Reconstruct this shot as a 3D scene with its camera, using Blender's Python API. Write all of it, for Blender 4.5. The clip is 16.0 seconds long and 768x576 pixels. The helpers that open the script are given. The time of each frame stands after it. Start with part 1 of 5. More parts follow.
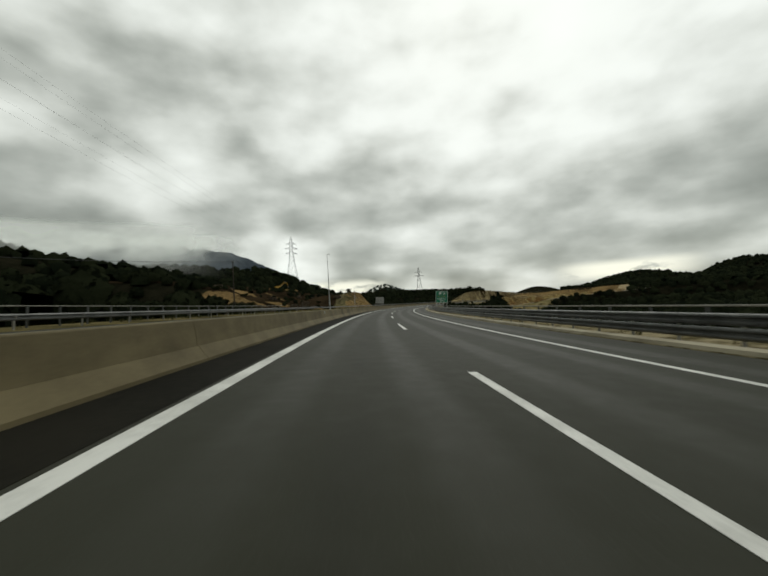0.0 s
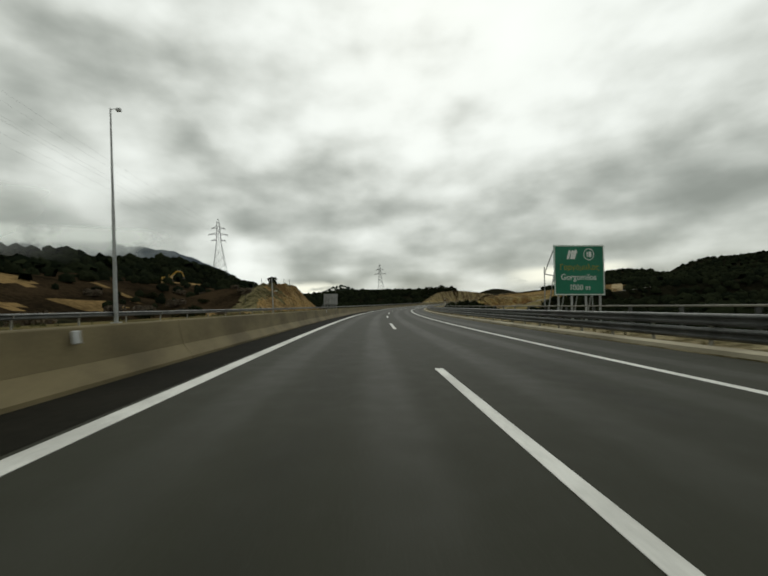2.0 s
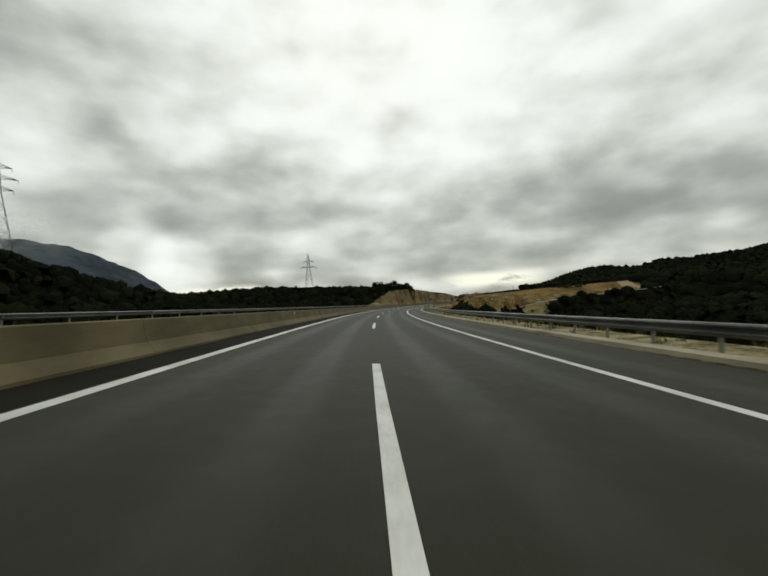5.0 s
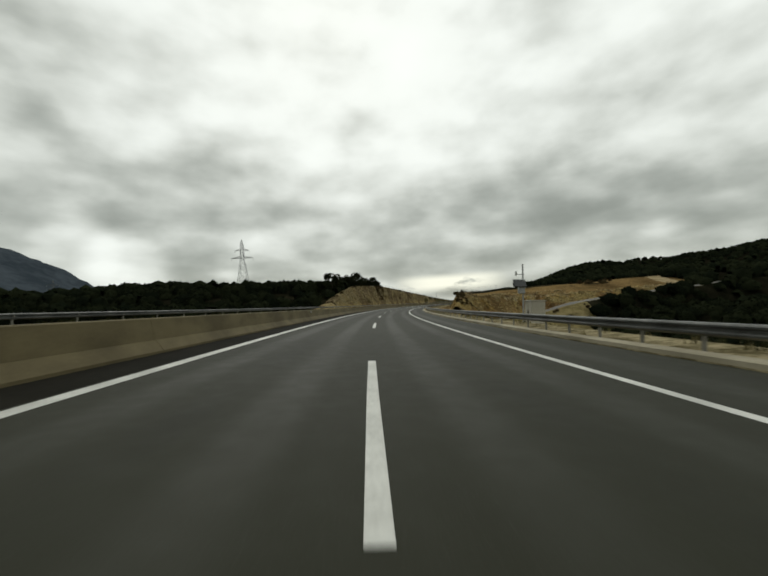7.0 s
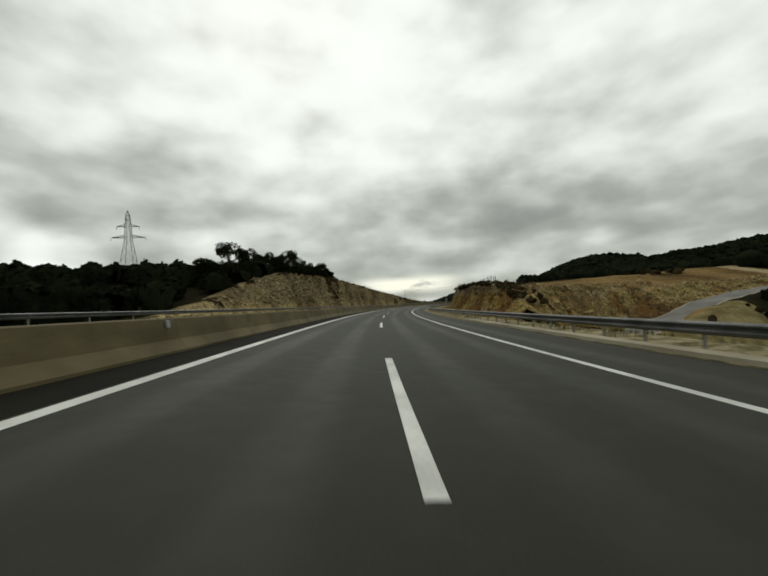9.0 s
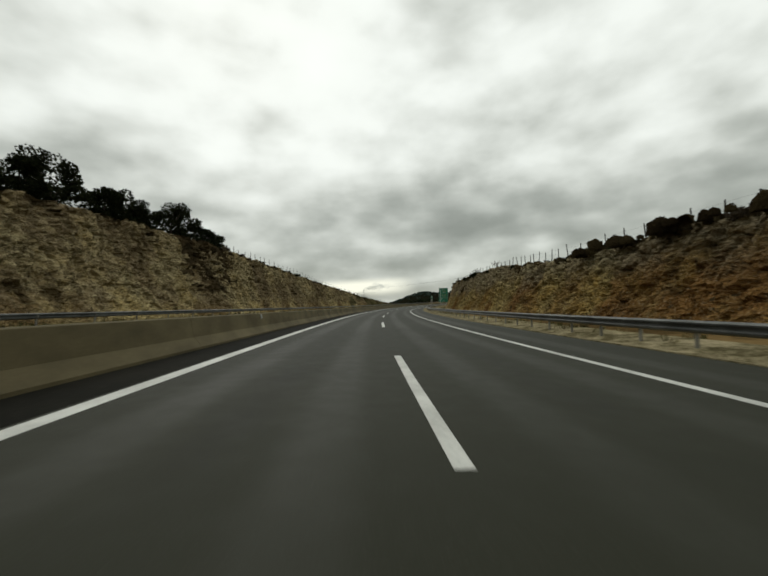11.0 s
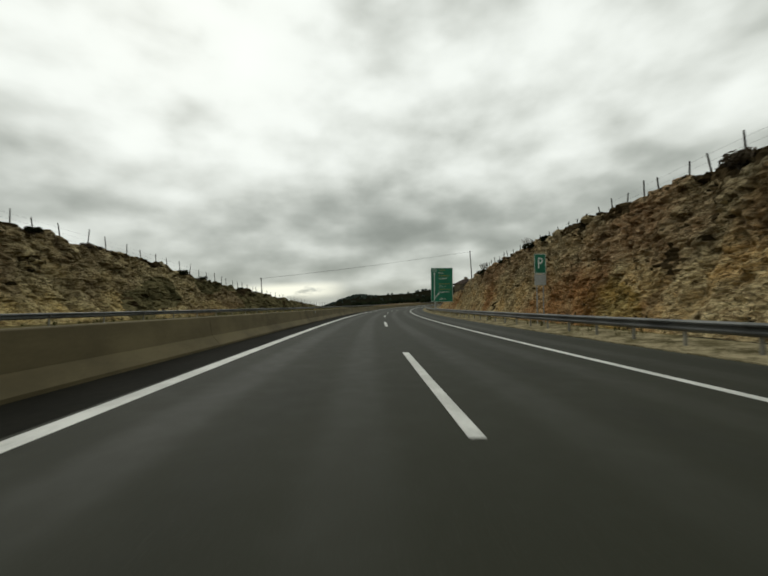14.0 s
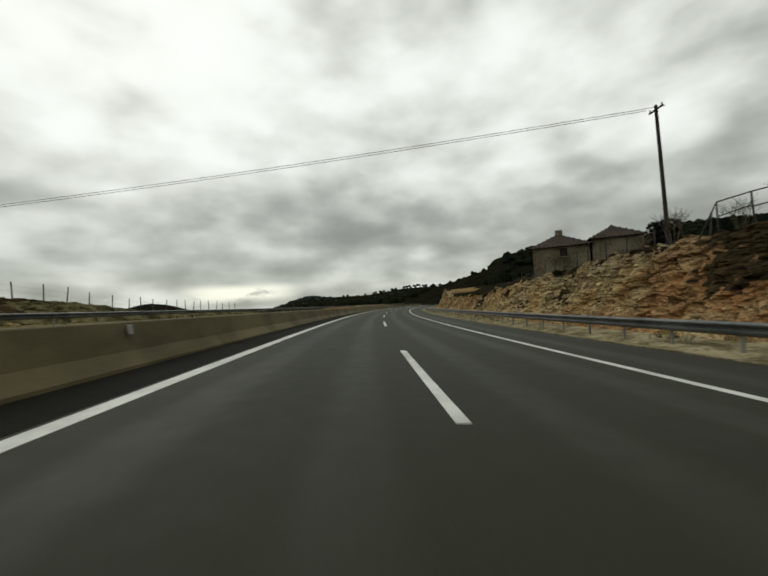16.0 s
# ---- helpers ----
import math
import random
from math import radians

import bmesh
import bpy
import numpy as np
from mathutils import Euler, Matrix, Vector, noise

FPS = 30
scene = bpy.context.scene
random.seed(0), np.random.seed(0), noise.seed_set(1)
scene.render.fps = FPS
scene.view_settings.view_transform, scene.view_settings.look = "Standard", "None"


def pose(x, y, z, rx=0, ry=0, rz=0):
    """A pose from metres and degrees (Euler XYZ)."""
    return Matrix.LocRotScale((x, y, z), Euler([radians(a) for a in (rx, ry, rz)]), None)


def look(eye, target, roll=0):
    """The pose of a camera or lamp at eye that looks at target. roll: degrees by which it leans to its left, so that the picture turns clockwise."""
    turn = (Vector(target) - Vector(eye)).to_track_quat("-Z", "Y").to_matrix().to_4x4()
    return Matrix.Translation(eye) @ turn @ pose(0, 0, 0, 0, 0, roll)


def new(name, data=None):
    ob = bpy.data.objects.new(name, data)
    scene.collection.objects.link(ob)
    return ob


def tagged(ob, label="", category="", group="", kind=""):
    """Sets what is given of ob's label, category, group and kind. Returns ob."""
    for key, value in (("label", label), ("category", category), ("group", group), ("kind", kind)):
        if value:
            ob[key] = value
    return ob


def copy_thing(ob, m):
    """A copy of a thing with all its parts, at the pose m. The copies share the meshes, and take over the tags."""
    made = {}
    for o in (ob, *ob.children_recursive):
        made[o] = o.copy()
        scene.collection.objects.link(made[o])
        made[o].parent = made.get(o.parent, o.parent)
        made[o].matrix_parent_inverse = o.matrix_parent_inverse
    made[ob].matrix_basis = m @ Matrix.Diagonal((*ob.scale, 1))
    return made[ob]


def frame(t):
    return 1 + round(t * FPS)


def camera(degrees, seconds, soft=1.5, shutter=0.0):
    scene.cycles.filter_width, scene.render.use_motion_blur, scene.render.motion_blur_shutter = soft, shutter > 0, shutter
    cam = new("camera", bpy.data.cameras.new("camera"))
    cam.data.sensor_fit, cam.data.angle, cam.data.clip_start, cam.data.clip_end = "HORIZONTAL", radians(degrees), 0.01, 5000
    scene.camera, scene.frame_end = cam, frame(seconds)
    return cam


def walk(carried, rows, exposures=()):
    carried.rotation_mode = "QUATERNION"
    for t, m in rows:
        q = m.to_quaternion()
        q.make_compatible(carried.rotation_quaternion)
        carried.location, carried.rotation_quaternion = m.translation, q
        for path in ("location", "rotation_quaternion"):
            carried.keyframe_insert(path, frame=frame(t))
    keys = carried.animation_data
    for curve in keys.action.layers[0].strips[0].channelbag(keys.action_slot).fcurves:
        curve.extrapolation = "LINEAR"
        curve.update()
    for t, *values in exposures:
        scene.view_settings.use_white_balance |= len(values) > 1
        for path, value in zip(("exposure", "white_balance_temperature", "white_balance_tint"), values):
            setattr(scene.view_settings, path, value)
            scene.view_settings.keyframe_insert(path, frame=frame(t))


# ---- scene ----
# The motorway bends to the right at a constant radius and is banked as one plane.
# s: metres along the dashed lane line, u: metres to the right of it, h: metres above the banked plane.
R = 625.0
BANK = 0.06
SPEED = 35.8
LENS = 90.0


def road(s, u=0.0, h=0.0):
    """A place on or over the banked road plane."""
    a = s / R
    r = R - u
    return Vector((R - r * math.cos(a), r * math.sin(a), h - BANK * u))


def road_frame(s):
    """The road's own axes at s: x to the right along the bank, y ahead, z off the plane."""
    m = Matrix.Rotation(-s / R, 4, "Z") @ Matrix.Rotation(math.atan(BANK), 4, "Y")
    return Matrix.Translation(road(s)) @ m


# seconds, metres left of the lane line
DRIFT = ((0.0, 1.80), (0.5, 1.71), (1.0, 1.61), (1.5, 1.48), (2.0, 1.31), (2.5, 1.12), (3.0, 0.89), (3.5, 0.67), (4.2, 0.40),
         (5.2, 0.14), (6.3, 0.0), (7.0, 0.06), (8.0, 0.21), (9.0, 0.39), (10.2, 0.56), (11.3, 0.71), (12.5, 0.83), (13.5, 0.93), (14.5, 0.96), (16.0, 0.94))
# seconds, degrees by which the car heads right of the bend's tangent
HEADING = ((0.0, 3.2), (4.2, 3.15), (5.2, 2.95), (6.5, 2.7), (7.5, 2.45), (8.5, 2.4), (9.2, 2.45), (10.2, 2.7), (11.5, 2.95), (12.5, 3.05), (14.5, 3.1), (16.0, 3.2))
cam = camera(LENS, 16.0, soft=1.85, shutter=0.08)
drift_t, drift_u = zip(*DRIFT)
heading_t, heading_a = zip(*HEADING)
rows = []
for i in range(33):
    t = i / 2
    left = float(np.interp(t, drift_t, drift_u))
    head = float(np.interp(t, heading_t, heading_a))
    rows.append((t, road_frame(SPEED * t) @ pose(-left, 0, 1.09, 92.85, 0, -head)))
walk(cam, rows)

# ---- world: an overcast sky ----
def nodes_of(owner):
    owner.use_nodes = True
    tree = owner.node_tree
    tree.nodes.clear()
    return tree


def set_operation(n, v):
    n.operation = v


def set_clamp(n, v):
    n.use_clamp = v


def set_interpolation(n, v):
    n.interpolation_type = v


def set_blend(n, v):
    n.blend_type = v


def set_feature(n, v):
    n.feature = v


def set_distance(n, v):
    n.distance = v


def set_sky(n, v):
    n.sky_type = v


def set_disc(n, v):
    n.sun_disc = v


def set_elevation(n, v):
    n.sun_elevation = v


def set_rotation(n, v):
    n.sun_rotation = v


SETTINGS = {"operation": set_operation, "use_clamp": set_clamp, "interpolation_type": set_interpolation, "blend_type": set_blend, "feature": set_feature,
            "distance": set_distance, "sky_type": set_sky, "sun_disc": set_disc, "sun_elevation": set_elevation, "sun_rotation": set_rotation}


def add(tree, kind, **values):
    """A node; values name its settings, or its inputs as in_<name or number>."""
    n = tree.nodes.new(kind)
    for key, value in values.items():
        if key.startswith("in_"):
            key = key[3:]
            slot = n.inputs[int(key) if key.isdigit() else key.replace("_", " ")]
            if isinstance(value, bpy.types.NodeSocket):
                tree.links.new(value, slot)
            else:
                slot.default_value = value
        else:
            SETTINGS[key](n, value)
    return n


def maths(tree, op, a, b=0.0, c=0.0, clamp=False):
    n = add(tree, "ShaderNodeMath", operation=op, in_0=a, in_1=b, use_clamp=clamp)
    if op in ("MULTIPLY_ADD", "SMOOTH_MIN", "SMOOTH_MAX"):
        if isinstance(c, bpy.types.NodeSocket):
            tree.links.new(c, n.inputs[2])
        else:
            n.inputs[2].default_value = c
    return n.outputs[0]


def span(tree, value, lo, hi, to_lo=0.0, to_hi=1.0):
    return add(tree, "ShaderNodeMapRange", interpolation_type="SMOOTHSTEP", in_0=value, in_1=lo, in_2=hi, in_3=to_lo, in_4=to_hi).outputs[0]


def mixed(tree, factor, a, b, blend="MIX"):
    return add(tree, "ShaderNodeMixRGB", blend_type=blend, in_0=factor, in_1=a, in_2=b).outputs[0]


def compass(az, el):
    a, e = radians(az), radians(el)
    return (math.sin(a) * math.cos(e), math.cos(a) * math.cos(e), math.sin(e))


world = bpy.data.worlds.new("overcast")
scene.world = world
tree = nodes_of(world)
coord = add(tree, "ShaderNodeTexCoord").outputs["Generated"]
way = add(tree, "ShaderNodeVectorMath", operation="NORMALIZE", in_0=coord).outputs[0]
axis = add(tree, "ShaderNodeSeparateXYZ", in_0=way)
height = maths(tree, "MAXIMUM", axis.outputs[2], 0.0)
# soft heaps of cloud, lying flatter towards the horizon
sheet = add(tree, "ShaderNodeCombineXYZ", in_0=axis.outputs[0], in_1=axis.outputs[1], in_2=maths(tree, "MULTIPLY_ADD", height, 2.1, maths(tree, "DIVIDE", maths(tree, "MULTIPLY", height, 0.40), maths(tree, "ADD", height, 0.11)))).outputs[0]
big = add(tree, "ShaderNodeTexNoise", in_Vector=sheet, in_Scale=2.6, in_Detail=3.0, in_Roughness=0.45).outputs[0]
mid = add(tree, "ShaderNodeTexNoise", in_Vector=sheet, in_Scale=5.4, in_Detail=3.0, in_Roughness=0.40).outputs[0]
lumps = add(tree, "ShaderNodeVectorMath", operation="MULTIPLY", in_0=way, in_1=(1.0, 1.0, 1.7)).outputs[0]
puffs = add(tree, "ShaderNodeTexNoise", in_Vector=lumps, in_Scale=10.5, in_Detail=4.0, in_Roughness=0.45).outputs[0]
cover = maths(tree, "MULTIPLY_ADD", puffs, 0.19, -0.095)
cover = maths(tree, "ADD", cover, maths(tree, "MULTIPLY_ADD", big, 0.28, maths(tree, "MULTIPLY_ADD", mid, 0.30, span(tree, height, 0.10, 0.50, 0.190, 0.268))))


def patch(az, el, wide):
    """How near a direction lies to a thin or a thick place in the cloud."""
    near = add(tree, "ShaderNodeVectorMath", operation="DOT_PRODUCT", in_0=way, in_1=compass(az, el)).outputs["Value"]
    return span(tree, near, math.cos(radians(wide)), 1.0)


for az, el, wide, amount in ((20, 36, 22, 0.09), (-4, 29, 14, 0.07), (2, 42, 20, 0.03), (42, 42, 26, 0.04), (-13, 8.5, 5, 0.10), (-25, 16, 9, 0.03), (-30, 34, 20, -0.03), (13, 22, 8, 0.04),
                             (40, 27, 15, 0.06), (42, 16, 15, 0.01), (60, 15, 15, -0.02), (-12, 12, 9, -0.03), (-36, 10, 12, -0.03), (24, 13, 14, 0.035), (-38, 13, 10, -0.06),
                             (-8, 6.5, 6, 0.12), (8, 6, 7, 0.05), (34, 8.5, 7, 0.05), (70, 32, 24, 0.05), (58, 7, 7, 0.05), (84, 24, 16, 0.05)):
    cover = maths(tree, "MULTIPLY_ADD", patch(az, el, wide), amount, cover)
# brighter strip under the far edge of the cloud
low = maths(tree, "MULTIPLY", span(tree, axis.outputs[2], 0.022, 0.046), span(tree, axis.outputs[2], 0.078, 0.058))
ragged = span(tree, add(tree, "ShaderNodeTexNoise", in_Vector=add(tree, "ShaderNodeVectorMath", operation="MULTIPLY", in_0=way, in_1=(1, 1, 3)).outputs[0], in_Scale=17.0, in_Detail=6.0).outputs[0], 0.26, 0.50)
strip = maths(tree, "MULTIPLY", maths(tree, "MULTIPLY", low, ragged), maths(tree, "MAXIMUM", maths(tree, "MULTIPLY", patch(35.5, 3.2, 9.0), 0.95), maths(tree, "MULTIPLY", patch(-3, 3.7, 8), 0.9)))
ramp = add(tree, "ShaderNodeValToRGB", in_0=cover)
ramp.color_ramp.interpolation = "B_SPLINE"
for place, tone in ((0.36, (0.238, 0.256, 0.222, 1)), (0.46, (0.395, 0.42, 0.375, 1)), (0.55, (0.612, 0.64, 0.582, 1)), (0.69, (0.96, 1.0, 0.94, 1))):
    e = ramp.color_ramp.elements.new(place)
    e.color = tone
ramp.color_ramp.elements.remove(ramp.color_ramp.elements[0])
ramp.color_ramp.elements.remove(ramp.color_ramp.elements[-1])
clouds = mixed(tree, maths(tree, "MULTIPLY", strip, 1.0, clamp=True), ramp.outputs[0], (1.0, 1.0, 0.84, 1))
sky = add(tree, "ShaderNodeTexSky", sky_type="NISHITA", sun_disc=False, sun_elevation=radians(42), sun_rotation=radians(18))
dim_sky = add(tree, "ShaderNodeBackground", in_0=sky.outputs[0], in_1=0.004)
cloud_light = add(tree, "ShaderNodeBackground", in_0=clouds, in_1=1.0)
both = add(tree, "ShaderNodeAddShader", in_0=dim_sky.outputs[0], in_1=cloud_light.outputs[0])
add(tree, "ShaderNodeOutputWorld", in_0=both.outputs[0])

sun = new("sun", bpy.data.lights.new("sun", "SUN"))
sun.data.energy, sun.data.angle, sun.data.color = 0.55, radians(40), (1.0, 0.97, 0.92)
sun.matrix_world = look(compass(18, 42), (0, 0, 0))

# ---- materials ----
def material(name):
    m = bpy.data.materials.new(name)
    t = nodes_of(m)
    out = add(t, "ShaderNodeOutputMaterial")
    p = add(t, "ShaderNodeBsdfPrincipled")
    t.links.new(p.outputs[0], out.inputs[0])
    return m, t, p


def where(t):
    return add(t, "ShaderNodeNewGeometry").outputs["Position"]


def noise_of(t, scale, detail=4.0, rough=0.55, vector=None, distort=0.0):
    return add(t, "ShaderNodeTexNoise", in_Vector=vector or where(t), in_Scale=scale, in_Detail=detail, in_Roughness=rough, in_Distortion=distort).outputs[0]


def relief(t, p, height, strength, distance):
    t.links.new(add(t, "ShaderNodeBump", in_Strength=strength, in_Distance=distance, in_Height=height).outputs[0], p.inputs["Normal"])


def grained(name, dark, light, scale, fine, rough=0.8, metal=0.0, bump=0.3, depth=0.01, spec=0.3):
    """A surface that varies at two scales between two colours, with fine relief."""
    m, t, p = material(name)
    a, b = noise_of(t, scale, 5), noise_of(t, fine, 3)
    both = maths(t, "MULTIPLY_ADD", a, 0.65, maths(t, "MULTIPLY", b, 0.35))
    tone = mixed(t, span(t, both, 0.36, 0.64), (*dark, 1), (*light, 1))
    t.links.new(tone, p.inputs["Base Color"])
    p.inputs["Roughness"].default_value, p.inputs["Metallic"].default_value = rough, metal
    p.inputs["Specular IOR Level"].default_value = spec
    relief(t, p, b, bump, depth)
    return m


def across_road(t):
    """Metres to the right of the lane line, from the distance to the centre of the bend."""
    flat = add(t, "ShaderNodeVectorMath", operation="MULTIPLY", in_0=add(t, "ShaderNodeVectorMath", operation="SUBTRACT", in_0=where(t), in_1=(R, 0, 0)).outputs[0], in_1=(1, 1, 0)).outputs[0]
    return maths(t, "SUBTRACT", R, add(t, "ShaderNodeVectorMath", operation="LENGTH", in_0=flat).outputs["Value"])


def asphalt_material():
    """Dark asphalt: rubbed wheel tracks, an oily middle to each lane, stains and pale grit."""
    m, t, p = material("asphalt")
    stain, grit, speck = noise_of(t, 0.12, 5), noise_of(t, 3.0, 5), noise_of(t, 90.0, 2)
    u = across_road(t)
    lane = maths(t, "PINGPONG", maths(t, "ADD", u, 37.5 / 2 * 2), 3.75 / 2)
    track = maths(t, "MULTIPLY", span(t, maths(t, "ABSOLUTE", maths(t, "SUBTRACT", lane, 1.02)), 0.48, 0.12), span(t, stain, 0.25, 0.6, 0.55, 1.0))
    oil = maths(t, "MULTIPLY", span(t, lane, 1.45, 1.85), span(t, noise_of(t, 0.35, 4), 0.35, 0.65))
    tone = mixed(t, span(t, stain, 0.3, 0.7), (0.0180, 0.0190, 0.0108, 1), (0.0225, 0.0235, 0.0138, 1))
    tone = mixed(t, maths(t, "MULTIPLY", span(t, grit, 0.45, 0.75), 0.09), tone, (0.040, 0.040, 0.032, 1))
    tone = mixed(t, maths(t, "MULTIPLY", span(t, speck, 0.55, 0.75), 0.35), tone, (0.08, 0.08, 0.068, 1))
    tone = mixed(t, maths(t, "MULTIPLY", track, 0.10), tone, (0.034, 0.034, 0.026, 1))
    tone = mixed(t, maths(t, "MULTIPLY", oil, 0.28), tone, (0.009, 0.0092, 0.0066, 1))
    t.links.new(tone, p.inputs["Base Color"])
    t.links.new(maths(t, "SUBTRACT", span(t, grit, 0.2, 0.8, 0.70, 0.78), maths(t, "MULTIPLY", track, 0.10)), p.inputs["Roughness"])
    p.inputs["Specular IOR Level"].default_value = 0.15
    relief(t, p, speck, 0.25, 0.004)
    return m


def concrete_material(name, dark, light):
    m, t, p = material(name)
    stain, pore = noise_of(t, 0.5, 6), noise_of(t, 25.0, 3)
    streak = noise_of(t, 1.0, 4, vector=add(t, "ShaderNodeVectorMath", operation="MULTIPLY", in_0=where(t), in_1=(0.5, 0.5, 1.6)).outputs[0])
    both = maths(t, "MULTIPLY_ADD", stain, 0.45, maths(t, "MULTIPLY_ADD", streak, 0.40, maths(t, "MULTIPLY", pore, 0.15)))
    t.links.new(mixed(t, span(t, both, 0.36, 0.64), (*dark, 1), (*light, 1)), p.inputs["Base Color"])
    p.inputs["Roughness"].default_value = 0.85
    p.inputs["Specular IOR Level"].default_value = 0.25
    relief(t, p, pore, 0.2, 0.006)
    return m


def rock_material(name, tones, stain_tone, strata=1.0, grey=0.0):
    """Bedded limestone: level beds, broken blocks, clay stains, dark runs of damp and cracks; grey: how far the upper beds have weathered."""
    m, t, p = material(name)
    pos = where(t)
    bed = add(t, "ShaderNodeVectorMath", operation="MULTIPLY", in_0=pos, in_1=(1.0, 1.0, 2.2 * strata)).outputs[0]
    beds = noise_of(t, 1.5, 6, 0.65, bed, 0.15)
    thin = noise_of(t, 1.0, 5, 0.6, add(t, "ShaderNodeVectorMath", operation="MULTIPLY", in_0=pos, in_1=(1.4, 1.4, 9.0)).outputs[0], 0.2)
    pieces = add(t, "ShaderNodeTexVoronoi", distance="CHEBYCHEV", in_Vector=add(t, "ShaderNodeVectorMath", operation="ADD", in_0=bed, in_1=add(t, "ShaderNodeTexNoise", in_Vector=pos, in_Scale=1.2, in_Detail=2.0).outputs["Color"]).outputs[0], in_Scale=2.6).outputs["Color"]
    piece = add(t, "ShaderNodeSeparateXYZ", in_0=pieces).outputs[0]
    cloud = noise_of(t, 0.11, 5)
    block = add(t, "ShaderNodeTexVoronoi", feature="DISTANCE_TO_EDGE", in_Vector=add(t, "ShaderNodeVectorMath", operation="MULTIPLY", in_0=add(t, "ShaderNodeVectorMath", operation="ADD", in_0=pos, in_1=add(t, "ShaderNodeVectorMath", operation="SCALE", in_0=add(t, "ShaderNodeTexNoise", in_Vector=pos, in_Scale=2.0, in_Detail=3.0).outputs["Color"], in_3=0.5).outputs[0]).outputs[0], in_1=(1.3, 1.3, 2.9 * strata)).outputs[0], in_Scale=2.1).outputs[0]
    fine = noise_of(t, 7.0, 6, 0.65)
    run = noise_of(t, 1.0, 5, 0.62, add(t, "ShaderNodeVectorMath", operation="MULTIPLY", in_0=pos, in_1=(0.62, 0.62, 0.16)).outputs[0], 0.3)
    cleft = noise_of(t, 1.0, 5, 0.6, add(t, "ShaderNodeVectorMath", operation="MULTIPLY", in_0=pos, in_1=(2.3, 2.3, 0.7)).outputs[0], 0.6)
    tone = mixed(t, span(t, beds, 0.32, 0.66), (*tones[0], 1), (*tones[1], 1))
    tone = mixed(t, span(t, noise_of(t, 0.32, 5, 0.6), 0.45, 0.62), tone, (*tones[2], 1))
    tone = mixed(t, maths(t, "MULTIPLY", span(t, piece, 0.55, 1.0), 0.55), tone, (*tones[1], 1))
    tone = mixed(t, maths(t, "MULTIPLY", span(t, piece, 0.35, 0.0), 0.6), tone, (*tones[0], 1))
    tone = mixed(t, maths(t, "MULTIPLY", span(t, thin, 0.50, 0.36), 0.55), tone, (*tones[0], 1))
    tone = mixed(t, maths(t, "MULTIPLY", span(t, cloud, 0.45, 0.62), 0.85), tone, (*stain_tone, 1))
    if grey:
        high = maths(t, "ADD", add(t, "ShaderNodeSeparateXYZ", in_0=pos).outputs[2], maths(t, "MULTIPLY", noise_of(t, 0.22, 4), 5.0))
        pale = mixed(t, span(t, beds, 0.35, 0.65), (0.10, 0.083, 0.05, 1), (0.44, 0.385, 0.265, 1))
        tone = mixed(t, maths(t, "MULTIPLY", span(t, high, 4.2, 6.6), grey), tone, pale)
    tone = mixed(t, maths(t, "MULTIPLY", span(t, fine, 0.52, 0.72), 0.55), tone, (0.50, 0.43, 0.28, 1))
    tone = mixed(t, maths(t, "MULTIPLY", span(t, fine, 0.45, 0.3), 0.4), tone, (0.05, 0.038, 0.024, 1))
    tone = mixed(t, maths(t, "MULTIPLY", span(t, run, 0.53, 0.66), 0.5), tone, (0.052, 0.036, 0.02, 1))
    tone = mixed(t, maths(t, "MULTIPLY", span(t, cleft, 0.61, 0.69), 0.5), tone, (0.035, 0.026, 0.017, 1))
    tone = mixed(t, maths(t, "MULTIPLY", span(t, block, 0.08, 0.0, 0.0, 0.85), span(t, noise_of(t, 0.9, 4), 0.38, 0.58)), tone, (0.04, 0.03, 0.018, 1))
    t.links.new(tone, p.inputs["Base Color"])
    p.inputs["Roughness"].default_value = 0.92
    p.inputs["Specular IOR Level"].default_value = 0.0
    rough = maths(t, "MULTIPLY_ADD", beds, 0.7, maths(t, "MULTIPLY_ADD", fine, 1.0, maths(t, "MULTIPLY_ADD", piece, 0.7, span(t, block, 0.0, 0.1))))
    relief(t, p, maths(t, "MULTIPLY_ADD", thin, 0.8, maths(t, "MULTIPLY_ADD", cleft, -0.6, rough)), 0.85, 0.15)
    return m


def foliage_material(name, dark, light, rough=0.8):
    m, t, p = material(name)
    rnd = add(t, "ShaderNodeNewGeometry").outputs["Random Per Island"]
    a = noise_of(t, 0.05, 3)
    both = maths(t, "MULTIPLY_ADD", a, 0.5, maths(t, "MULTIPLY", rnd, 0.5))
    t.links.new(mixed(t, span(t, both, 0.2, 0.8), (*dark, 1), (*light, 1)), p.inputs["Base Color"])
    p.inputs["Roughness"].default_value = rough
    p.inputs["Specular IOR Level"].default_value = 0.0
    relief(t, p, noise_of(t, 2.2, 5, 0.7), 1.0, 0.5)
    return m


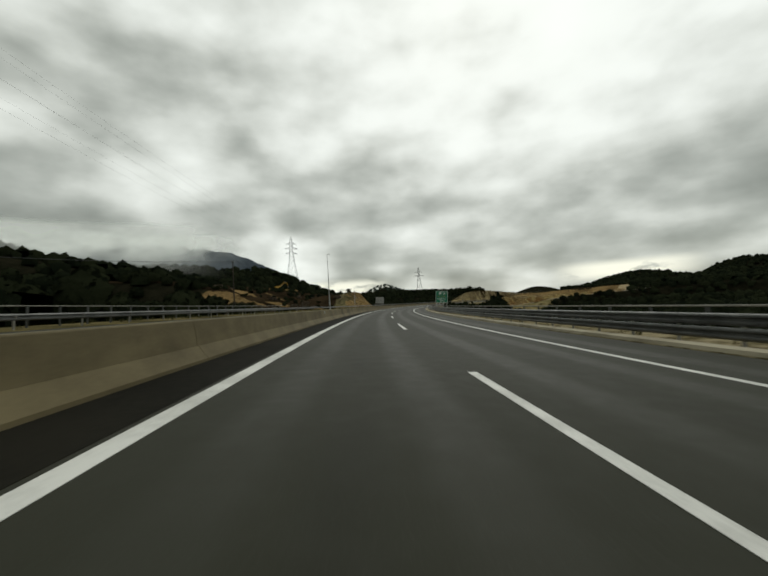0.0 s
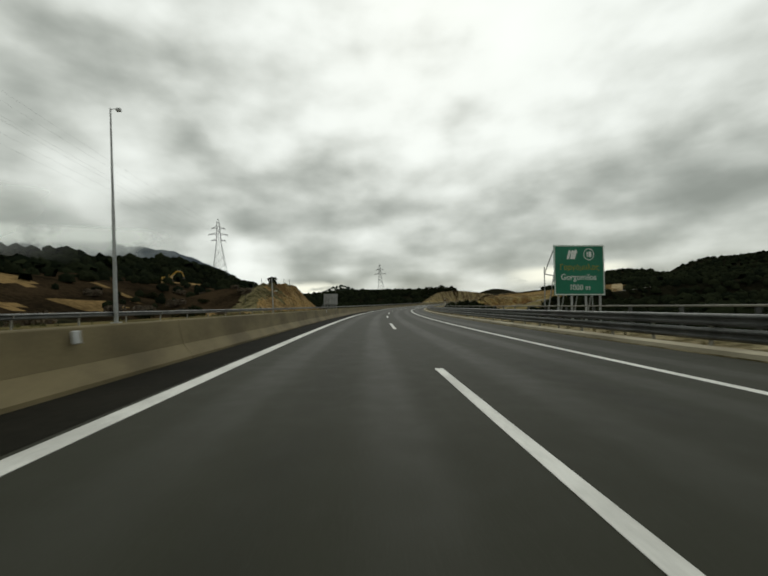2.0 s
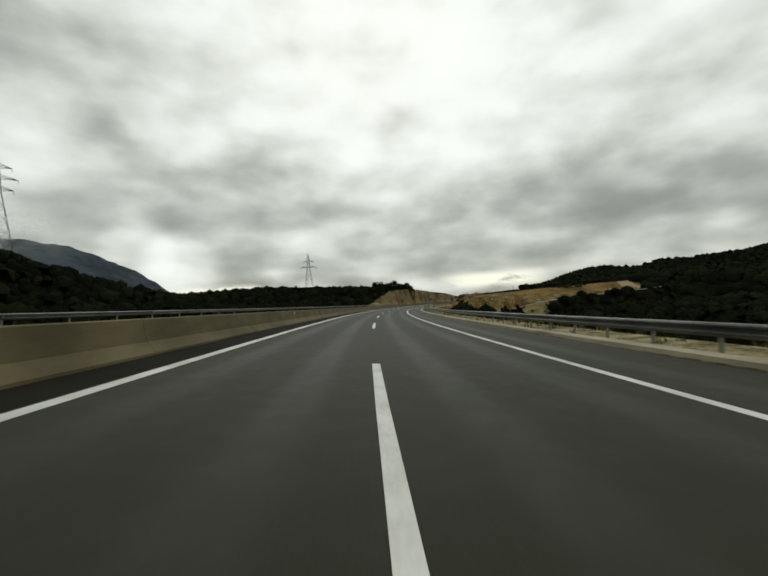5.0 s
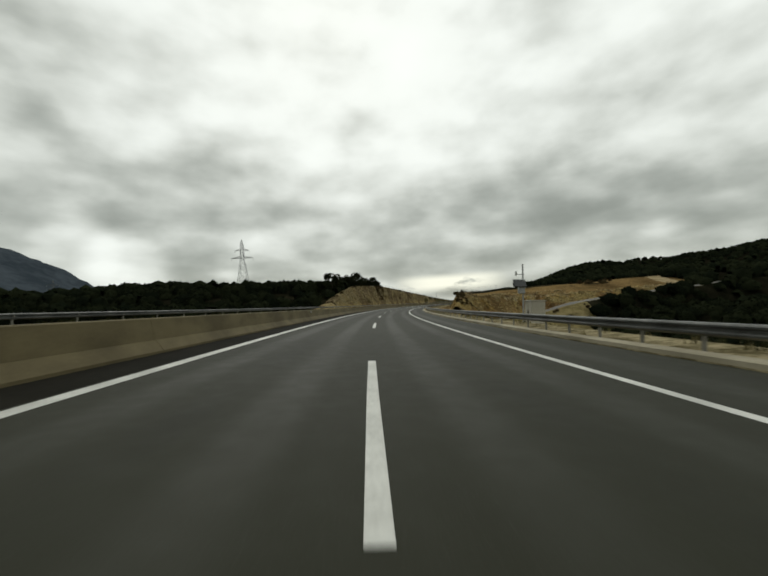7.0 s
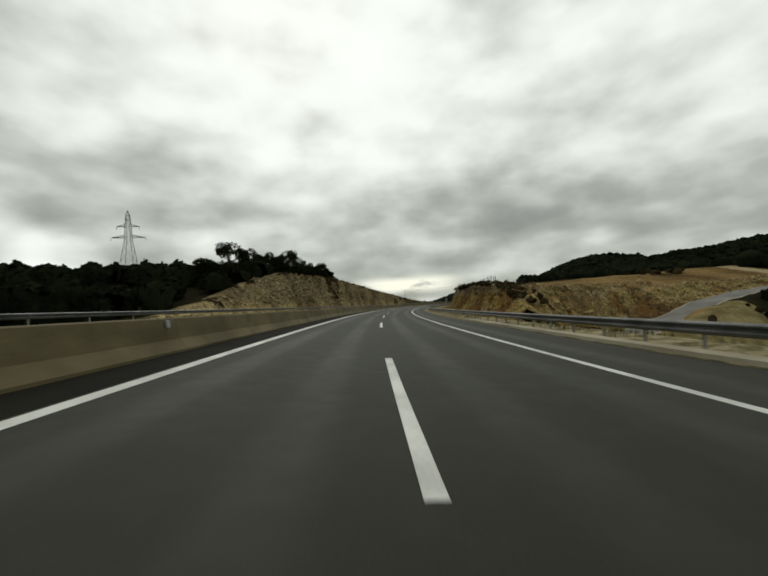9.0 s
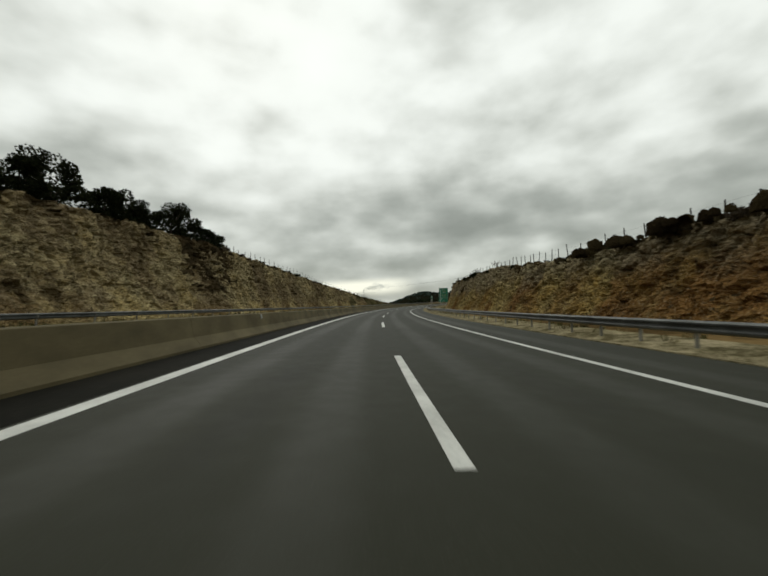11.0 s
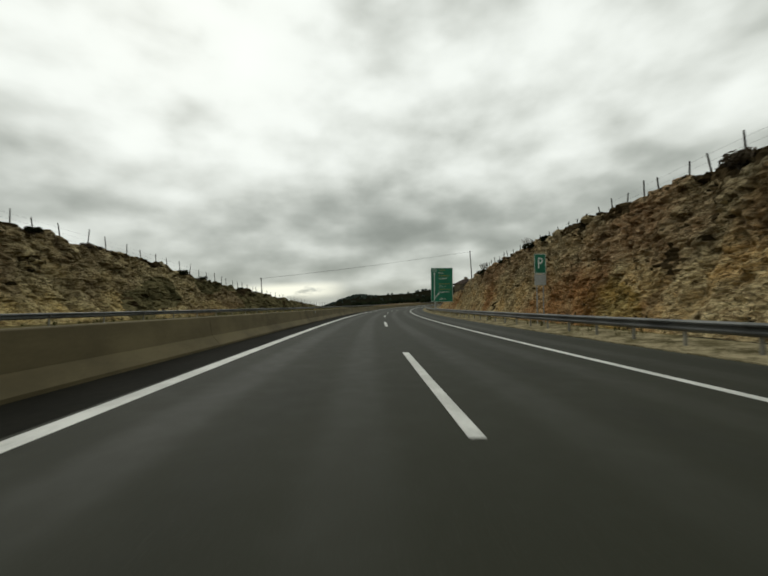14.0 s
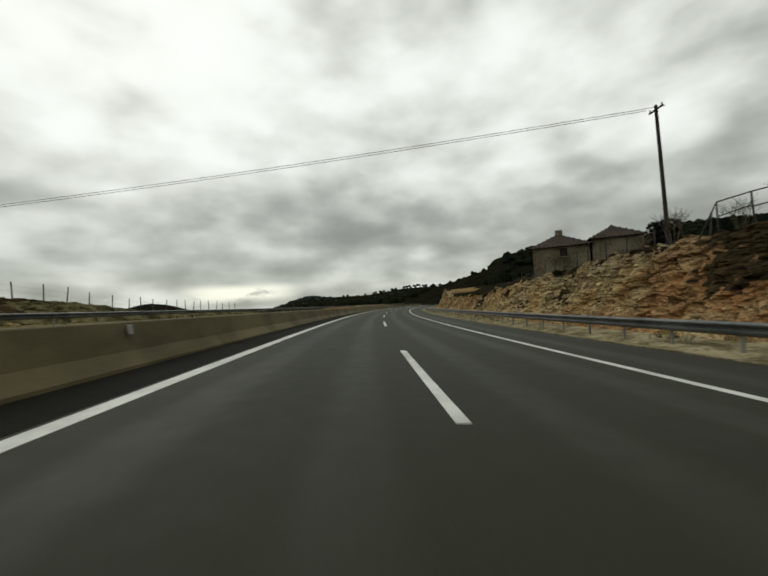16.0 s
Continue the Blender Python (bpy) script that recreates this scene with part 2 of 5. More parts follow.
ASPHALT = asphalt_material()
DARK_STRIP = grained("gutter_strip", (0.007, 0.0068, 0.0045), (0.014, 0.013, 0.009), 0.5, 8, 0.9, 0, 0.3, 0.006, 0.05)
PAINT = grained("road_paint", (0.42, 0.42, 0.39), (0.62, 0.62, 0.58), 1.2, 24, 0.6)
CONCRETE = concrete_material("barrier_concrete", (0.076, 0.061, 0.029), (0.150, 0.122, 0.062))
ZINC = grained("dull_zinc", (0.16, 0.155, 0.13), (0.26, 0.25, 0.21), 0.9, 16, 0.7, 0.2, 0.1, 0.003, 0.3)
KERB = concrete_material("kerb_concrete", (0.22, 0.195, 0.135), (0.36, 0.325, 0.235))
STEEL = grained("galvanised_steel", (0.050, 0.053, 0.050), (0.115, 0.119, 0.112), 0.8, 18, 0.45, 0.8, 0.1, 0.003, 0.5)
GRAVEL = grained("gravel_verge", (0.085, 0.072, 0.036), (0.34, 0.29, 0.18), 1.6, 9, 0.95, 0, 0.8, 0.04, 0.0)
GRASS = grained("dry_grass", (0.045, 0.042, 0.02), (0.16, 0.13, 0.06), 0.25, 6, 0.95, 0, 0.8, 0.06, 0.0)
SCRUB = grained("scrub_ground", (0.009, 0.010, 0.006), (0.028, 0.025, 0.014), 0.08, 1.8, 0.95, 0, 0.8, 0.1, 0.0)
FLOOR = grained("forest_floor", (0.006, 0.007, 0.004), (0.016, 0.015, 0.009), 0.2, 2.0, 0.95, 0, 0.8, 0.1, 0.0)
YARD = grained("dark_wet_soil", (0.008, 0.0065, 0.004), (0.036, 0.025, 0.014), 0.12, 2.2, 0.95, 0, 0.9, 0.1, 0.0)
PALE = grained("pale_soil_and_lit_ledge", (0.22, 0.17, 0.095), (0.36, 0.29, 0.18), 0.2, 3, 0.95, 0, 0.7, 0.05, 0.0)
OCHRE = grained("ochre_soil", (0.075, 0.05, 0.022), (0.23, 0.155, 0.068), 0.07, 1.4, 0.95, 0, 0.9, 0.12, 0.0)
MEADOW = grained("pale_meadow", (0.10, 0.082, 0.036), (0.24, 0.195, 0.095), 0.3, 4, 0.95, 0, 0.9, 0.08, 0.0)
ROCK = rock_material("bedded_rock", ((0.25, 0.185, 0.08), (0.72, 0.59, 0.31), (0.56, 0.415, 0.17)), (0.18, 0.11, 0.046), 1.0, 0.4)
ROCK_RIGHT = rock_material("clay_banded_rock", ((0.165, 0.115, 0.042), (0.57, 0.445, 0.185), (0.42, 0.275, 0.082)), (0.20, 0.095, 0.032), 1.3, 0.75)
ROCK_RED = rock_material("red_clay_rock", ((0.27, 0.19, 0.09), (0.76, 0.62, 0.35), (0.60, 0.40, 0.17)), (0.36, 0.165, 0.06), 1.3, 0.45)
BANK_GRASS = grained("grassy_bank", (0.030, 0.029, 0.013), (0.17, 0.145, 0.075), 0.7, 6, 0.95, 0, 0.9, 0.08, 0.0)
SOIL = grained("brown_soil", (0.020, 0.016, 0.009), (0.075, 0.054, 0.028), 0.5, 5, 0.95, 0, 0.9, 0.08, 0.0)
ROCK_GOLD = rock_material("golden_rock", ((0.2, 0.125, 0.05), (0.42, 0.30, 0.14), (0.33, 0.21, 0.075)), (0.13, 0.075, 0.03), 0.6)
FOREST = foliage_material("oak_forest", (0.007, 0.010, 0.006), (0.018, 0.022, 0.011))
DRY_SCRUB = foliage_material("dry_scrub", (0.022, 0.016, 0.009), (0.055, 0.042, 0.02))
# aerial haze mixed into the foliage colour: paler and bluer than the oak forest
HAZED_FOREST = foliage_material("hazed_forest", (0.022, 0.032, 0.026), (0.040, 0.052, 0.042))
# the blue of distance haze is put into the mountain's base colour
HAZED_MOUNTAIN = grained("hazed_mountain", (0.035, 0.045, 0.055), (0.065, 0.078, 0.092), 0.004, 0.03, 0.95, spec=0.0)


# ---- building helpers ----
def mesh_of(name, verts, faces, mats, smooth=False, index=None):
    """A mesh from arrays of vertices and faces."""
    me = bpy.data.meshes.new(name)
    me.from_pydata([tuple(v) for v in verts], [], [tuple(f) for f in faces])
    for m in mats:
        me.materials.append(m)
    if index is not None:
        me.polygons.foreach_set("material_index", np.asarray(index, dtype=np.int32))
    if smooth:
        me.polygons.foreach_set("use_smooth", np.ones(len(me.polygons), dtype=bool))
    me.update()
    return me


def grid_faces(rows_n, cols_n, flip=False):
    i, j = np.meshgrid(np.arange(rows_n - 1), np.arange(cols_n - 1), indexing="ij")
    a = (i * cols_n + j).ravel()
    f = np.stack((a, a + 1, a + cols_n + 1, a + cols_n), 1)
    return f[:, ::-1] if flip else f


def swept(name, outline, s0, s1, step, mat, closed=True, local=None, smooth=False):
    """An outline of (u, h) swept along the bend from s0 to s1, with closed ends."""
    n = max(2, int(round((s1 - s0) / step)) + 1)
    k = len(outline)
    back = road_frame(local).inverted() if local is not None else Matrix.Identity(4)
    verts = [back @ road(s, u, h) for s in np.linspace(s0, s1, n) for u, h in outline]
    faces = []
    for i in range(n - 1):
        for j in range(k if closed else k - 1):
            a, b = i * k + j, i * k + (j + 1) % k
            faces.append((a, b, b + k, a + k))
    if closed:
        faces += [tuple(range(k))[::-1], tuple(range((n - 1) * k, n * k))]
    me = mesh_of(name, verts, faces, [mat], smooth)
    fix = bmesh.new()
    fix.from_mesh(me)
    bmesh.ops.recalc_face_normals(fix, faces=fix.faces)
    fix.to_mesh(me)
    fix.free()
    return me


def part(name, bm, mat, parent, label=""):
    """A bmesh or mesh as one part under its thing."""
    if isinstance(bm, bmesh.types.BMesh):
        me = bpy.data.meshes.new(name)
        bmesh.ops.recalc_face_normals(bm, faces=bm.faces)
        bm.to_mesh(me)
        bm.free()
        me.materials.append(mat)
    else:
        me = bm
    ob = new(name, me)
    ob.parent = parent
    return tagged(ob, label)


def box(bm, size, m=None, bevel=0.0):
    """A box of that size with its centre at m, its edges slightly rounded."""
    made = bmesh.ops.create_cube(bm, size=1.0, matrix=(m or Matrix.Identity(4)) @ Matrix.Diagonal((*size, 1)))
    if bevel:
        edges = list({e for v in made["verts"] for e in v.link_edges})
        bmesh.ops.bevel(bm, geom=edges, offset=bevel, segments=1, affect="EDGES")
    return bm


def rod(bm, a, b, r0, r1=None, sides=8):
    """A round bar from a to b."""
    a, b = Vector(a), Vector(b)
    d = b - a
    m = Matrix.Translation((a + b) / 2) @ d.to_track_quat("Z", "Y").to_matrix().to_4x4()
    bmesh.ops.create_cone(bm, cap_ends=True, segments=sides, radius1=r0, radius2=r0 if r1 is None else r1, depth=d.length, matrix=m)
    return bm

# ---- the lie of the land ----
def smooth(a, b, x):
    t = np.clip((x - a) / (b - a), 0, 1)
    return t * t * (3 - 2 * t)


def bumps(x, y, scale, seed=0.0):
    """Soft rolling noise over arrays, made of turned sines."""
    out = np.zeros_like(x)
    for k, (ang, f, w) in enumerate(((0.3, 1.0, 1.0), (1.7, 1.31, 0.8), (2.6, 1.93, 0.5), (0.9, 2.7, 0.4), (2.1, 4.3, 0.25), (1.2, 6.1, 0.18))):
        p = (x * math.cos(ang) + y * math.sin(ang)) * f / scale + seed + 1.7 * k
        q = (-x * math.sin(ang) + y * math.cos(ang)) * f / scale + 2.3 * seed + k
        out += w * np.sin(p + 0.8 * np.sin(q * 0.7)) * np.cos(q)
    return out


LEFT_S = (330, 358, 366, 376, 390, 405, 430, 448, 463, 480, 500, 520, 541, 556, 585, 600, 612, 640)
LEFT_H = (0.0, 0.0, 0.8, 2.4, 5.6, 8.4, 9.6, 10.2, 10.0, 9.4, 8.3, 7.3, 6.1, 4.7, 2.6, 1.5, 0.5, 0.1)
RIGHT_S = (330, 362, 370, 376, 383, 395, 412, 428, 435, 441, 450, 466, 486, 500, 512, 524, 536, 543, 550, 558, 566, 572, 578, 583, 588, 600, 612, 630, 665, 690, 710, 740, 800, 1000)
RIGHT_H = (0.0, 0.2, 2.0, 3.5, 4.5, 5.4, 5.7, 5.4, 5.8, 6.2, 6.8, 7.0, 7.2, 7.6, 7.9, 7.9, 8.0, 7.8, 7.5, 7.2, 7.0, 6.9, 6.4, 5.6, 4.8, 4.4, 3.7, 2.9, 2.5, 4.6, 6.4, 7.0, 7.0, 7.0)
# how far the foot of the right-hand cutting stands from the lane line
FACE_S, FACE_U = (362, 420, 480, 580, 605, 640, 680, 1000), (14.2, 13.5, 12.8, 12.4, 11.6, 10.6, 10.0, 10.0)
KNOLL_S = (130, 136, 141, 146, 151, 160, 168, 171, 173, 174.2, 175.5, 177)
KNOLL_H = (0.0, 0.5, 2.0, 4.4, 5.7, 6.3, 6.3, 6.1, 5.2, 3.2, 1.2, 0.0)
LEFT_FOOT, LEFT_TOP = -20.6, -24.6
RIGHT_SLOPE = 3.2


def right_face(s):
    """Metres from the lane line to the foot of the right-hand cutting."""
    return float(np.interp(s, FACE_S, FACE_U))


# the side road that leaves the glen and climbs round the ochre field: u, s and height over the road plane
SIDE_U = (10, 20, 33, 45, 58, 66, 78, 90, 110, 135)
SIDE_S = (355, 365, 377, 387.5, 397, 402.5, 412, 421, 437, 459)
SIDE_H = (-0.5, -3.8, -4.3, -3.0, -0.7, 0.1, 0.9, 1.6, 2.6, 4.0)
# height of the first ledge and of the top of the field behind it
LEDGE_H = (2.8, 3.1, 3.1, 2.7, 2.6, 2.9, 3.1, 3.4, 4.2, 5.6)
FIELD_H = (3.6, 4.4, 5.4, 6.1, 6.8, 7.0, 7.4, 8.4, 9.0, 9.2)


def lie(x, y):
    """Height of the land over arrays of places."""
    s = R * np.arctan2(y, R - x)
    s = np.where(s < -600, s + 2 * math.pi * R, s)
    u = R - np.hypot(R - x, y)
    plane = -BANK * np.clip(u, -22, 11)
    # under the road
    h = np.full_like(x, -0.35)
    # the side to the left
    out = np.clip(-u - 20.5, 0, None)
    cut = np.interp(s, LEFT_S, LEFT_H)
    in_cut = smooth(352, 372, s) * (1 - smooth(625, 680, s))
    valley = -1.0 - 9.0 * smooth(4, 40, out) + 19.0 * smooth(50, 120, out) + 6 * smooth(130, 300, out)
    yard = -0.4 + 1.6 * smooth(6, 20, out) + 8.0 * smooth(18, 44, out) + 3.0 * smooth(44, 58, out) + 8.0 * smooth(66, 130, out)
    knoll = np.interp(s, KNOLL_S, KNOLL_H) * smooth(4.2, 7.0, out) * (1 - 0.75 * smooth(14, 40, out))
    left = valley + (yard - valley) * smooth(80, 116, s) * (1 - smooth(206, 240, s))
    left = np.maximum(left, knoll - 0.3)
    tops = cut + 2.5 * smooth(4, 60, out) + 3 * smooth(50, 120, out)
    # behind the face the land lies at its top; in front of it, at its foot
    left = left + (tops * smooth(4.6, 6.2, out) - 0.35 - left) * in_cut
    after = smooth(600, 680, s)
    left = left * (1 - after) + after * (-0.5 - 5.0 * smooth(6, 60, out) * (1 - smooth(710, 750, s)) + 1.4 * smooth(2, 11, out) * smooth(715, 760, s))
    h = np.where(u < -20.5, left, h)
    # the side to the right
    out = np.clip(u - 9.3, 0, None)
    cut = np.interp(s, RIGHT_S, RIGHT_H)
    side_s, side_h = np.interp(u, SIDE_U, SIDE_S), np.interp(u, SIDE_U, SIDE_H)
    glen = -0.5 - 7.5 * smooth(1.5, 16, out) - 4.0 * smooth(16, 60, out)
    shelf = side_h + (glen - side_h) * smooth(5, 26, side_s - s)
    past = s - side_s
    ledge_h, top_h = np.interp(u, SIDE_U, LEDGE_H), np.interp(u, SIDE_U, FIELD_H)
    toe = np.interp(u, (15, 20, 27), (1.5, 1.5, 5))
    field = side_h + ((ledge_h - side_h) * smooth(0, 7.5, past - toe) + (top_h - ledge_h) * (0.35 * smooth(15.5, 23, past) + 0.65 * smooth(21, 47, past))) * smooth(4.8, 9.5, out)
    field = field + (0.5 * bumps(x, y, 2.6, 3.0) + 0.2 * bumps(x, y, 0.9, 4.0)) * smooth(5.0, 7, past) * (1 - smooth(10.5, 12.5, past)) * smooth(10, 20, u)
    beyond = out - (np.interp(s, FACE_S, FACE_U) - 10.0)
    behind = (cut + 1.0 * smooth(6, 30, beyond)) * smooth(4.6, 6.4, beyond)
    field = np.maximum(field, -0.4 - 4.2 * smooth(14, 26, u))
    right = np.where(past > np.minimum(toe, 0), field * (1 - smooth(55, 110, past)) + smooth(55, 110, past) * (5.5 + 1.5 * smooth(40, 90, out)) * smooth(6, 15, out), shelf)
    behind = behind - 14 * smooth(5, 22, beyond) * (1 - smooth(455, 500, s))
    right = np.maximum(right, np.where(s > 365, behind - 2.0 * (1 - smooth(366, 378, s)), -50)) - 0.3
    h = np.where(u > 9.3, right, h)
    z = plane + h
    # hills round about
    dist = np.clip(np.abs(u + 5) - 60, 0, None)
    fade = smooth(0, 120, dist)

    def hill(cx, cy, ax, ay, turn, top):
        c, sn = math.cos(radians(turn)), math.sin(radians(turn))
        px, py = (x - cx) * c + (y - cy) * sn, -(x - cx) * sn + (y - cy) * c
        return top * np.exp(-(px / ax) ** 2 - (py / ay) ** 2)
    early = smooth(35, 150, u) * (1 - smooth(285, 335, s)) * (1 - smooth(110, 210, u))
    near_ridge = np.maximum(smooth(110, 210, u) + early + smooth(30, 160, u) * smooth(520, 640, s) * (1 - smooth(110, 210, u)), smooth(840, 960, s))
    z = z + near_ridge * (hill(600, 590, 100, 85, 15, 32) + hill(470, 560, 60, 40, 0, 7) + hill(680, 440, 160, 110, 20, 38) + hill(720, 250, 170, 150, 0, 32))
    z = z + fade * np.where((u > 0) & (s > 300) & (s < 500), smooth(110, 160, u), 1.0) * (hill(-330, 330, 200, 170, 30, 19) + hill(-520, 130, 230, 220, 0, 74) + hill(-400, 335, 115, 120, 0, 40) 
                    + hill(-75, 321, 57, 69, 4, 27) + hill(1020, 1290, 85, 150, -40, 33) + hill(815, 1750, 150, 150, 0, 58) + hill(300, 1250, 260, 150, 10, 26) + hill(60, 1150, 80, 120, 0, 58) + hill(1150, 980, 260, 180, -30, 46)
                    + 1.6 * bumps(x, y, 60.0))
    z = z + (hill(330, 440, 60, 34, 0, 17) + hill(500, 475, 70, 50, 0, 16)) * smooth(40, 75, u) * smooth(470, 530, s)
    far = np.hypot(x - 200, y - 300)
    z = z - 30 * smooth(900, 2500, far) - 40 * smooth(2500, 5000, far)
    return z + 0.12 * bumps(x, y, 3.1, 5.0) * smooth(24, 30, np.abs(u + 5.5))


def place_on(s, u):
    p = road(s, u)
    p.z = float(lie(np.array([p.x]), np.array([p.y]))[0])
    return p


def build_ground():
    # rings and spokes round the centre of the bend, close together along the road
    us = np.concatenate((np.linspace(-4300, -420, 40), np.linspace(-400, -125, 45), np.linspace(-120, -36, 57), np.linspace(-35, -19, 30), np.linspace(-16, 6, 5),
                         np.linspace(8.5, 24, 32), np.linspace(25, 90, 53), np.linspace(93, 250, 40), np.linspace(258, 624.9, 45)))
    ss = np.concatenate((np.linspace(-1000, -70, 40), np.linspace(-66, 720, 460), np.linspace(730, 1300, 80), np.linspace(1320, 2925, 60)))
    ss = ss[ss < -1000 + 2 * math.pi * R - 5]
    ss = np.append(ss, -1000 + 2 * math.pi * R)
    S, U = np.meshgrid(ss, us, indexing="ij")
    X, Y = R - (R - U) * np.cos(S / R), (R - U) * np.sin(S / R)
    Z = lie(X, Y)
    faces = grid_faces(len(ss), len(us))
    fs, fu = S.ravel()[faces].mean(1), U.ravel()[faces].mean(1)
    fx, fy = X.ravel()[faces].mean(1), Y.ravel()[faces].mean(1)
    wob = bumps(fx, fy, 9.0, 1.0)
    kind = np.zeros(len(faces), dtype=np.int32)
    kind[(np.abs(fu + 5.5) < 19 + wob) & (fs < 780)] = 1
    out = fu - 9.3
    past = fs - np.interp(fu, SIDE_U, SIDE_S)
    ochre = (past > -3) & (fs < 478 + 2 * wob) & (fu > 8) & (fu < 122 + 4 * wob)
    ochre |= (fs > 70 + 4 * wob) & (fs < 135 + 5 * wob) & (fu < -21) & (fu > -30 + 6 * wob) & (wob > -0.2)
    ochre |= (fs > 172) & (fs < 204) & (fu < -72) & (fu > -86 + 3 * wob)
    ochre |= (fs > 130) & (fs < 190) & (fu < -21) & (fu > -26 + 2 * wob)
    ochre |= (fs > 690) & (fs < 745) & (fu > 8) & (fu < 26 + 5 * wob)
    ochre |= (fs > 80) & (fs < 142 + 3 * wob) & (fu < -24) & (fu > -60) & (wob > np.interp(fu, (-60, -45, -30), (0.6, 0.3, -0.05)))
    kind[ochre] = 2
    kind[(fs > 76 + 2 * wob) & (fs < 108) & (fu < -22) & (fu > -29 + 2 * wob)] = 4
    kind[(past > -32 + wob) & (past <= -3) & (fu > 10) & (fu < 60)] = 6
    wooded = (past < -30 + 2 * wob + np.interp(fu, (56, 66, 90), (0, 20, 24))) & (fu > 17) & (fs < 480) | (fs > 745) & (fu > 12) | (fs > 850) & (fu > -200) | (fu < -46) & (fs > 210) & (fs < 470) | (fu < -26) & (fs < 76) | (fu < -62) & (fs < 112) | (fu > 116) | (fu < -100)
    kind[(fs > 112) & (fs < 215) & (fu < -27) & (kind == 0)] = 7
    kind[(fs > 178) & (fs < 214) & (np.abs(fu + 38 + 0.4 * wob) < 1.6)] = 4
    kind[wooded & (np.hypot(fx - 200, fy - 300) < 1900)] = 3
    kind[(fs > 728 + 2 * wob) & (fs < 800) & (fu < -21.5) & (fu > -40 + 2 * wob)] = 2
    kind[(fs > 745) & (fs < 800) & (fu < -27) & (fu > -30 + wob)] = 4
    kind[(past > 4.2) & (past < 11.5 + wob) & (fu > 17) & (fu < 112) & (wob > -0.5)] = 5
    # lit look of the ledge put into a pale strip; pale soil at the field's end
    kind[(past > 11.3) & (past < 14.6) & (fu > 28) & (fu < 120) | (past > 3) & (past < 60) & (np.abs(fu - 113 + 0.1 * past) < 4)] = 4
    kind[(past > 36) & (past < 44 + wob) & (fu > 62) & (fu < 84) & (wob > -0.4)] = 0
    me = mesh_of("ground", np.stack((X, Y, Z), -1).reshape(-1, 3), faces, [SCRUB, GRASS, OCHRE, FLOOR, PALE, ROCK_RIGHT, MEADOW, YARD], True, kind)
    return tagged(new("ground", me), "dark scrubby hills, ochre soil and dry grass verges", "ground", kind="structure")


build_ground()

# ---- the motorway ----
S0, S1 = -40.0, 790.0
tagged(new("road", swept("road", ((-4.96, -0.2), (-4.96, 0.0), (6.5, 0.0), (6.5, -0.2)), S0, S1, 4.0, ASPHALT)),
       "dark grey asphalt carriageway with two lanes and a hard shoulder", "road", kind="structure")
tagged(new("opposite_road", swept("opposite_road", ((-17.3, -0.2), (-17.3, 0.0), (-5.7, 0.0), (-5.7, -0.2)), S0, S1, 4.0, ASPHALT)),
       "dark grey asphalt carriageway behind the concrete median barrier", "road", kind="structure")
# a darker strip between the barrier foot and the left edge line
tagged(new("gutter", swept("gutter", ((-4.955, 0.0), (-4.955, 0.004), (-3.95, 0.004), (-3.95, 0.0)), S0, S1, 4.0, DARK_STRIP)),
       "dark strip of asphalt along the foot of the barrier", "gutter", kind="structure")
tagged(new("left_edge_line", swept("left_edge_line", ((-3.87, 0.002), (-3.87, 0.006), (-3.63, 0.006), (-3.63, 0.002)), S0, S1, 4.0, PAINT)),
       "solid white edge line painted beside the median", "road marking", kind="structure")
tagged(new("right_edge_line", swept("right_edge_line", ((3.66, 0.002), (3.66, 0.006), (3.84, 0.006), (3.84, 0.002)), S0, S1, 4.0, PAINT)),
       "solid white edge line painted beside the hard shoulder", "road marking", kind="structure")
tagged(new("verge", swept("verge", ((6.5, -0.4), (6.5, 0.03), (7.0, 0.0), (7.5, 0.10), (8.6, 0.20), (9.4, 0.08), (10.4, -0.3), (10.4, -0.6)), S0, S1, 4.0, GRAVEL)),
       "pale gravel verge beside the hard shoulder", "verge", kind="structure")
tagged(new("opposite_verge", swept("opposite_verge", ((-21.0, -0.6), (-21.0, 0.0), (-19.0, 0.02), (-17.3, 0.02), (-17.3, -0.4)), S0, S1, 4.0, GRASS)),
       "dry grass verge beyond the opposite carriageway", "verge", kind="structure")

# ---- barriers and rails ----
def concrete_barrier(length):
    """A length of cast concrete median barrier: an upright stem on a battered foot."""
    barrier = new("concrete_barrier")
    stem = ((-5.495, 0.302), (-5.42, 0.80), (-5.40, 0.82), (-5.26, 0.82), (-5.24, 0.80), (-5.165, 0.302))
    foot = ((-5.70, -0.05), (-5.70, 0.06), (-5.50, 0.30), (-5.16, 0.30), (-4.96, 0.06), (-4.96, -0.05))
    part("stem", swept("stem", stem, 0, length, 2.0, CONCRETE, local=0), CONCRETE, barrier)
    part("foot", swept("foot", foot, 0, length, 2.0, CONCRETE, local=0), CONCRETE, barrier)
    return tagged(barrier, "weathered brownish concrete median barrier section", "barrier", "median barrier sections")


barrier = concrete_barrier(11.985)
barrier.matrix_basis = road_frame(S0)
for i in range(1, 69):
    copy_thing(barrier, road_frame(S0 + 12 * i))


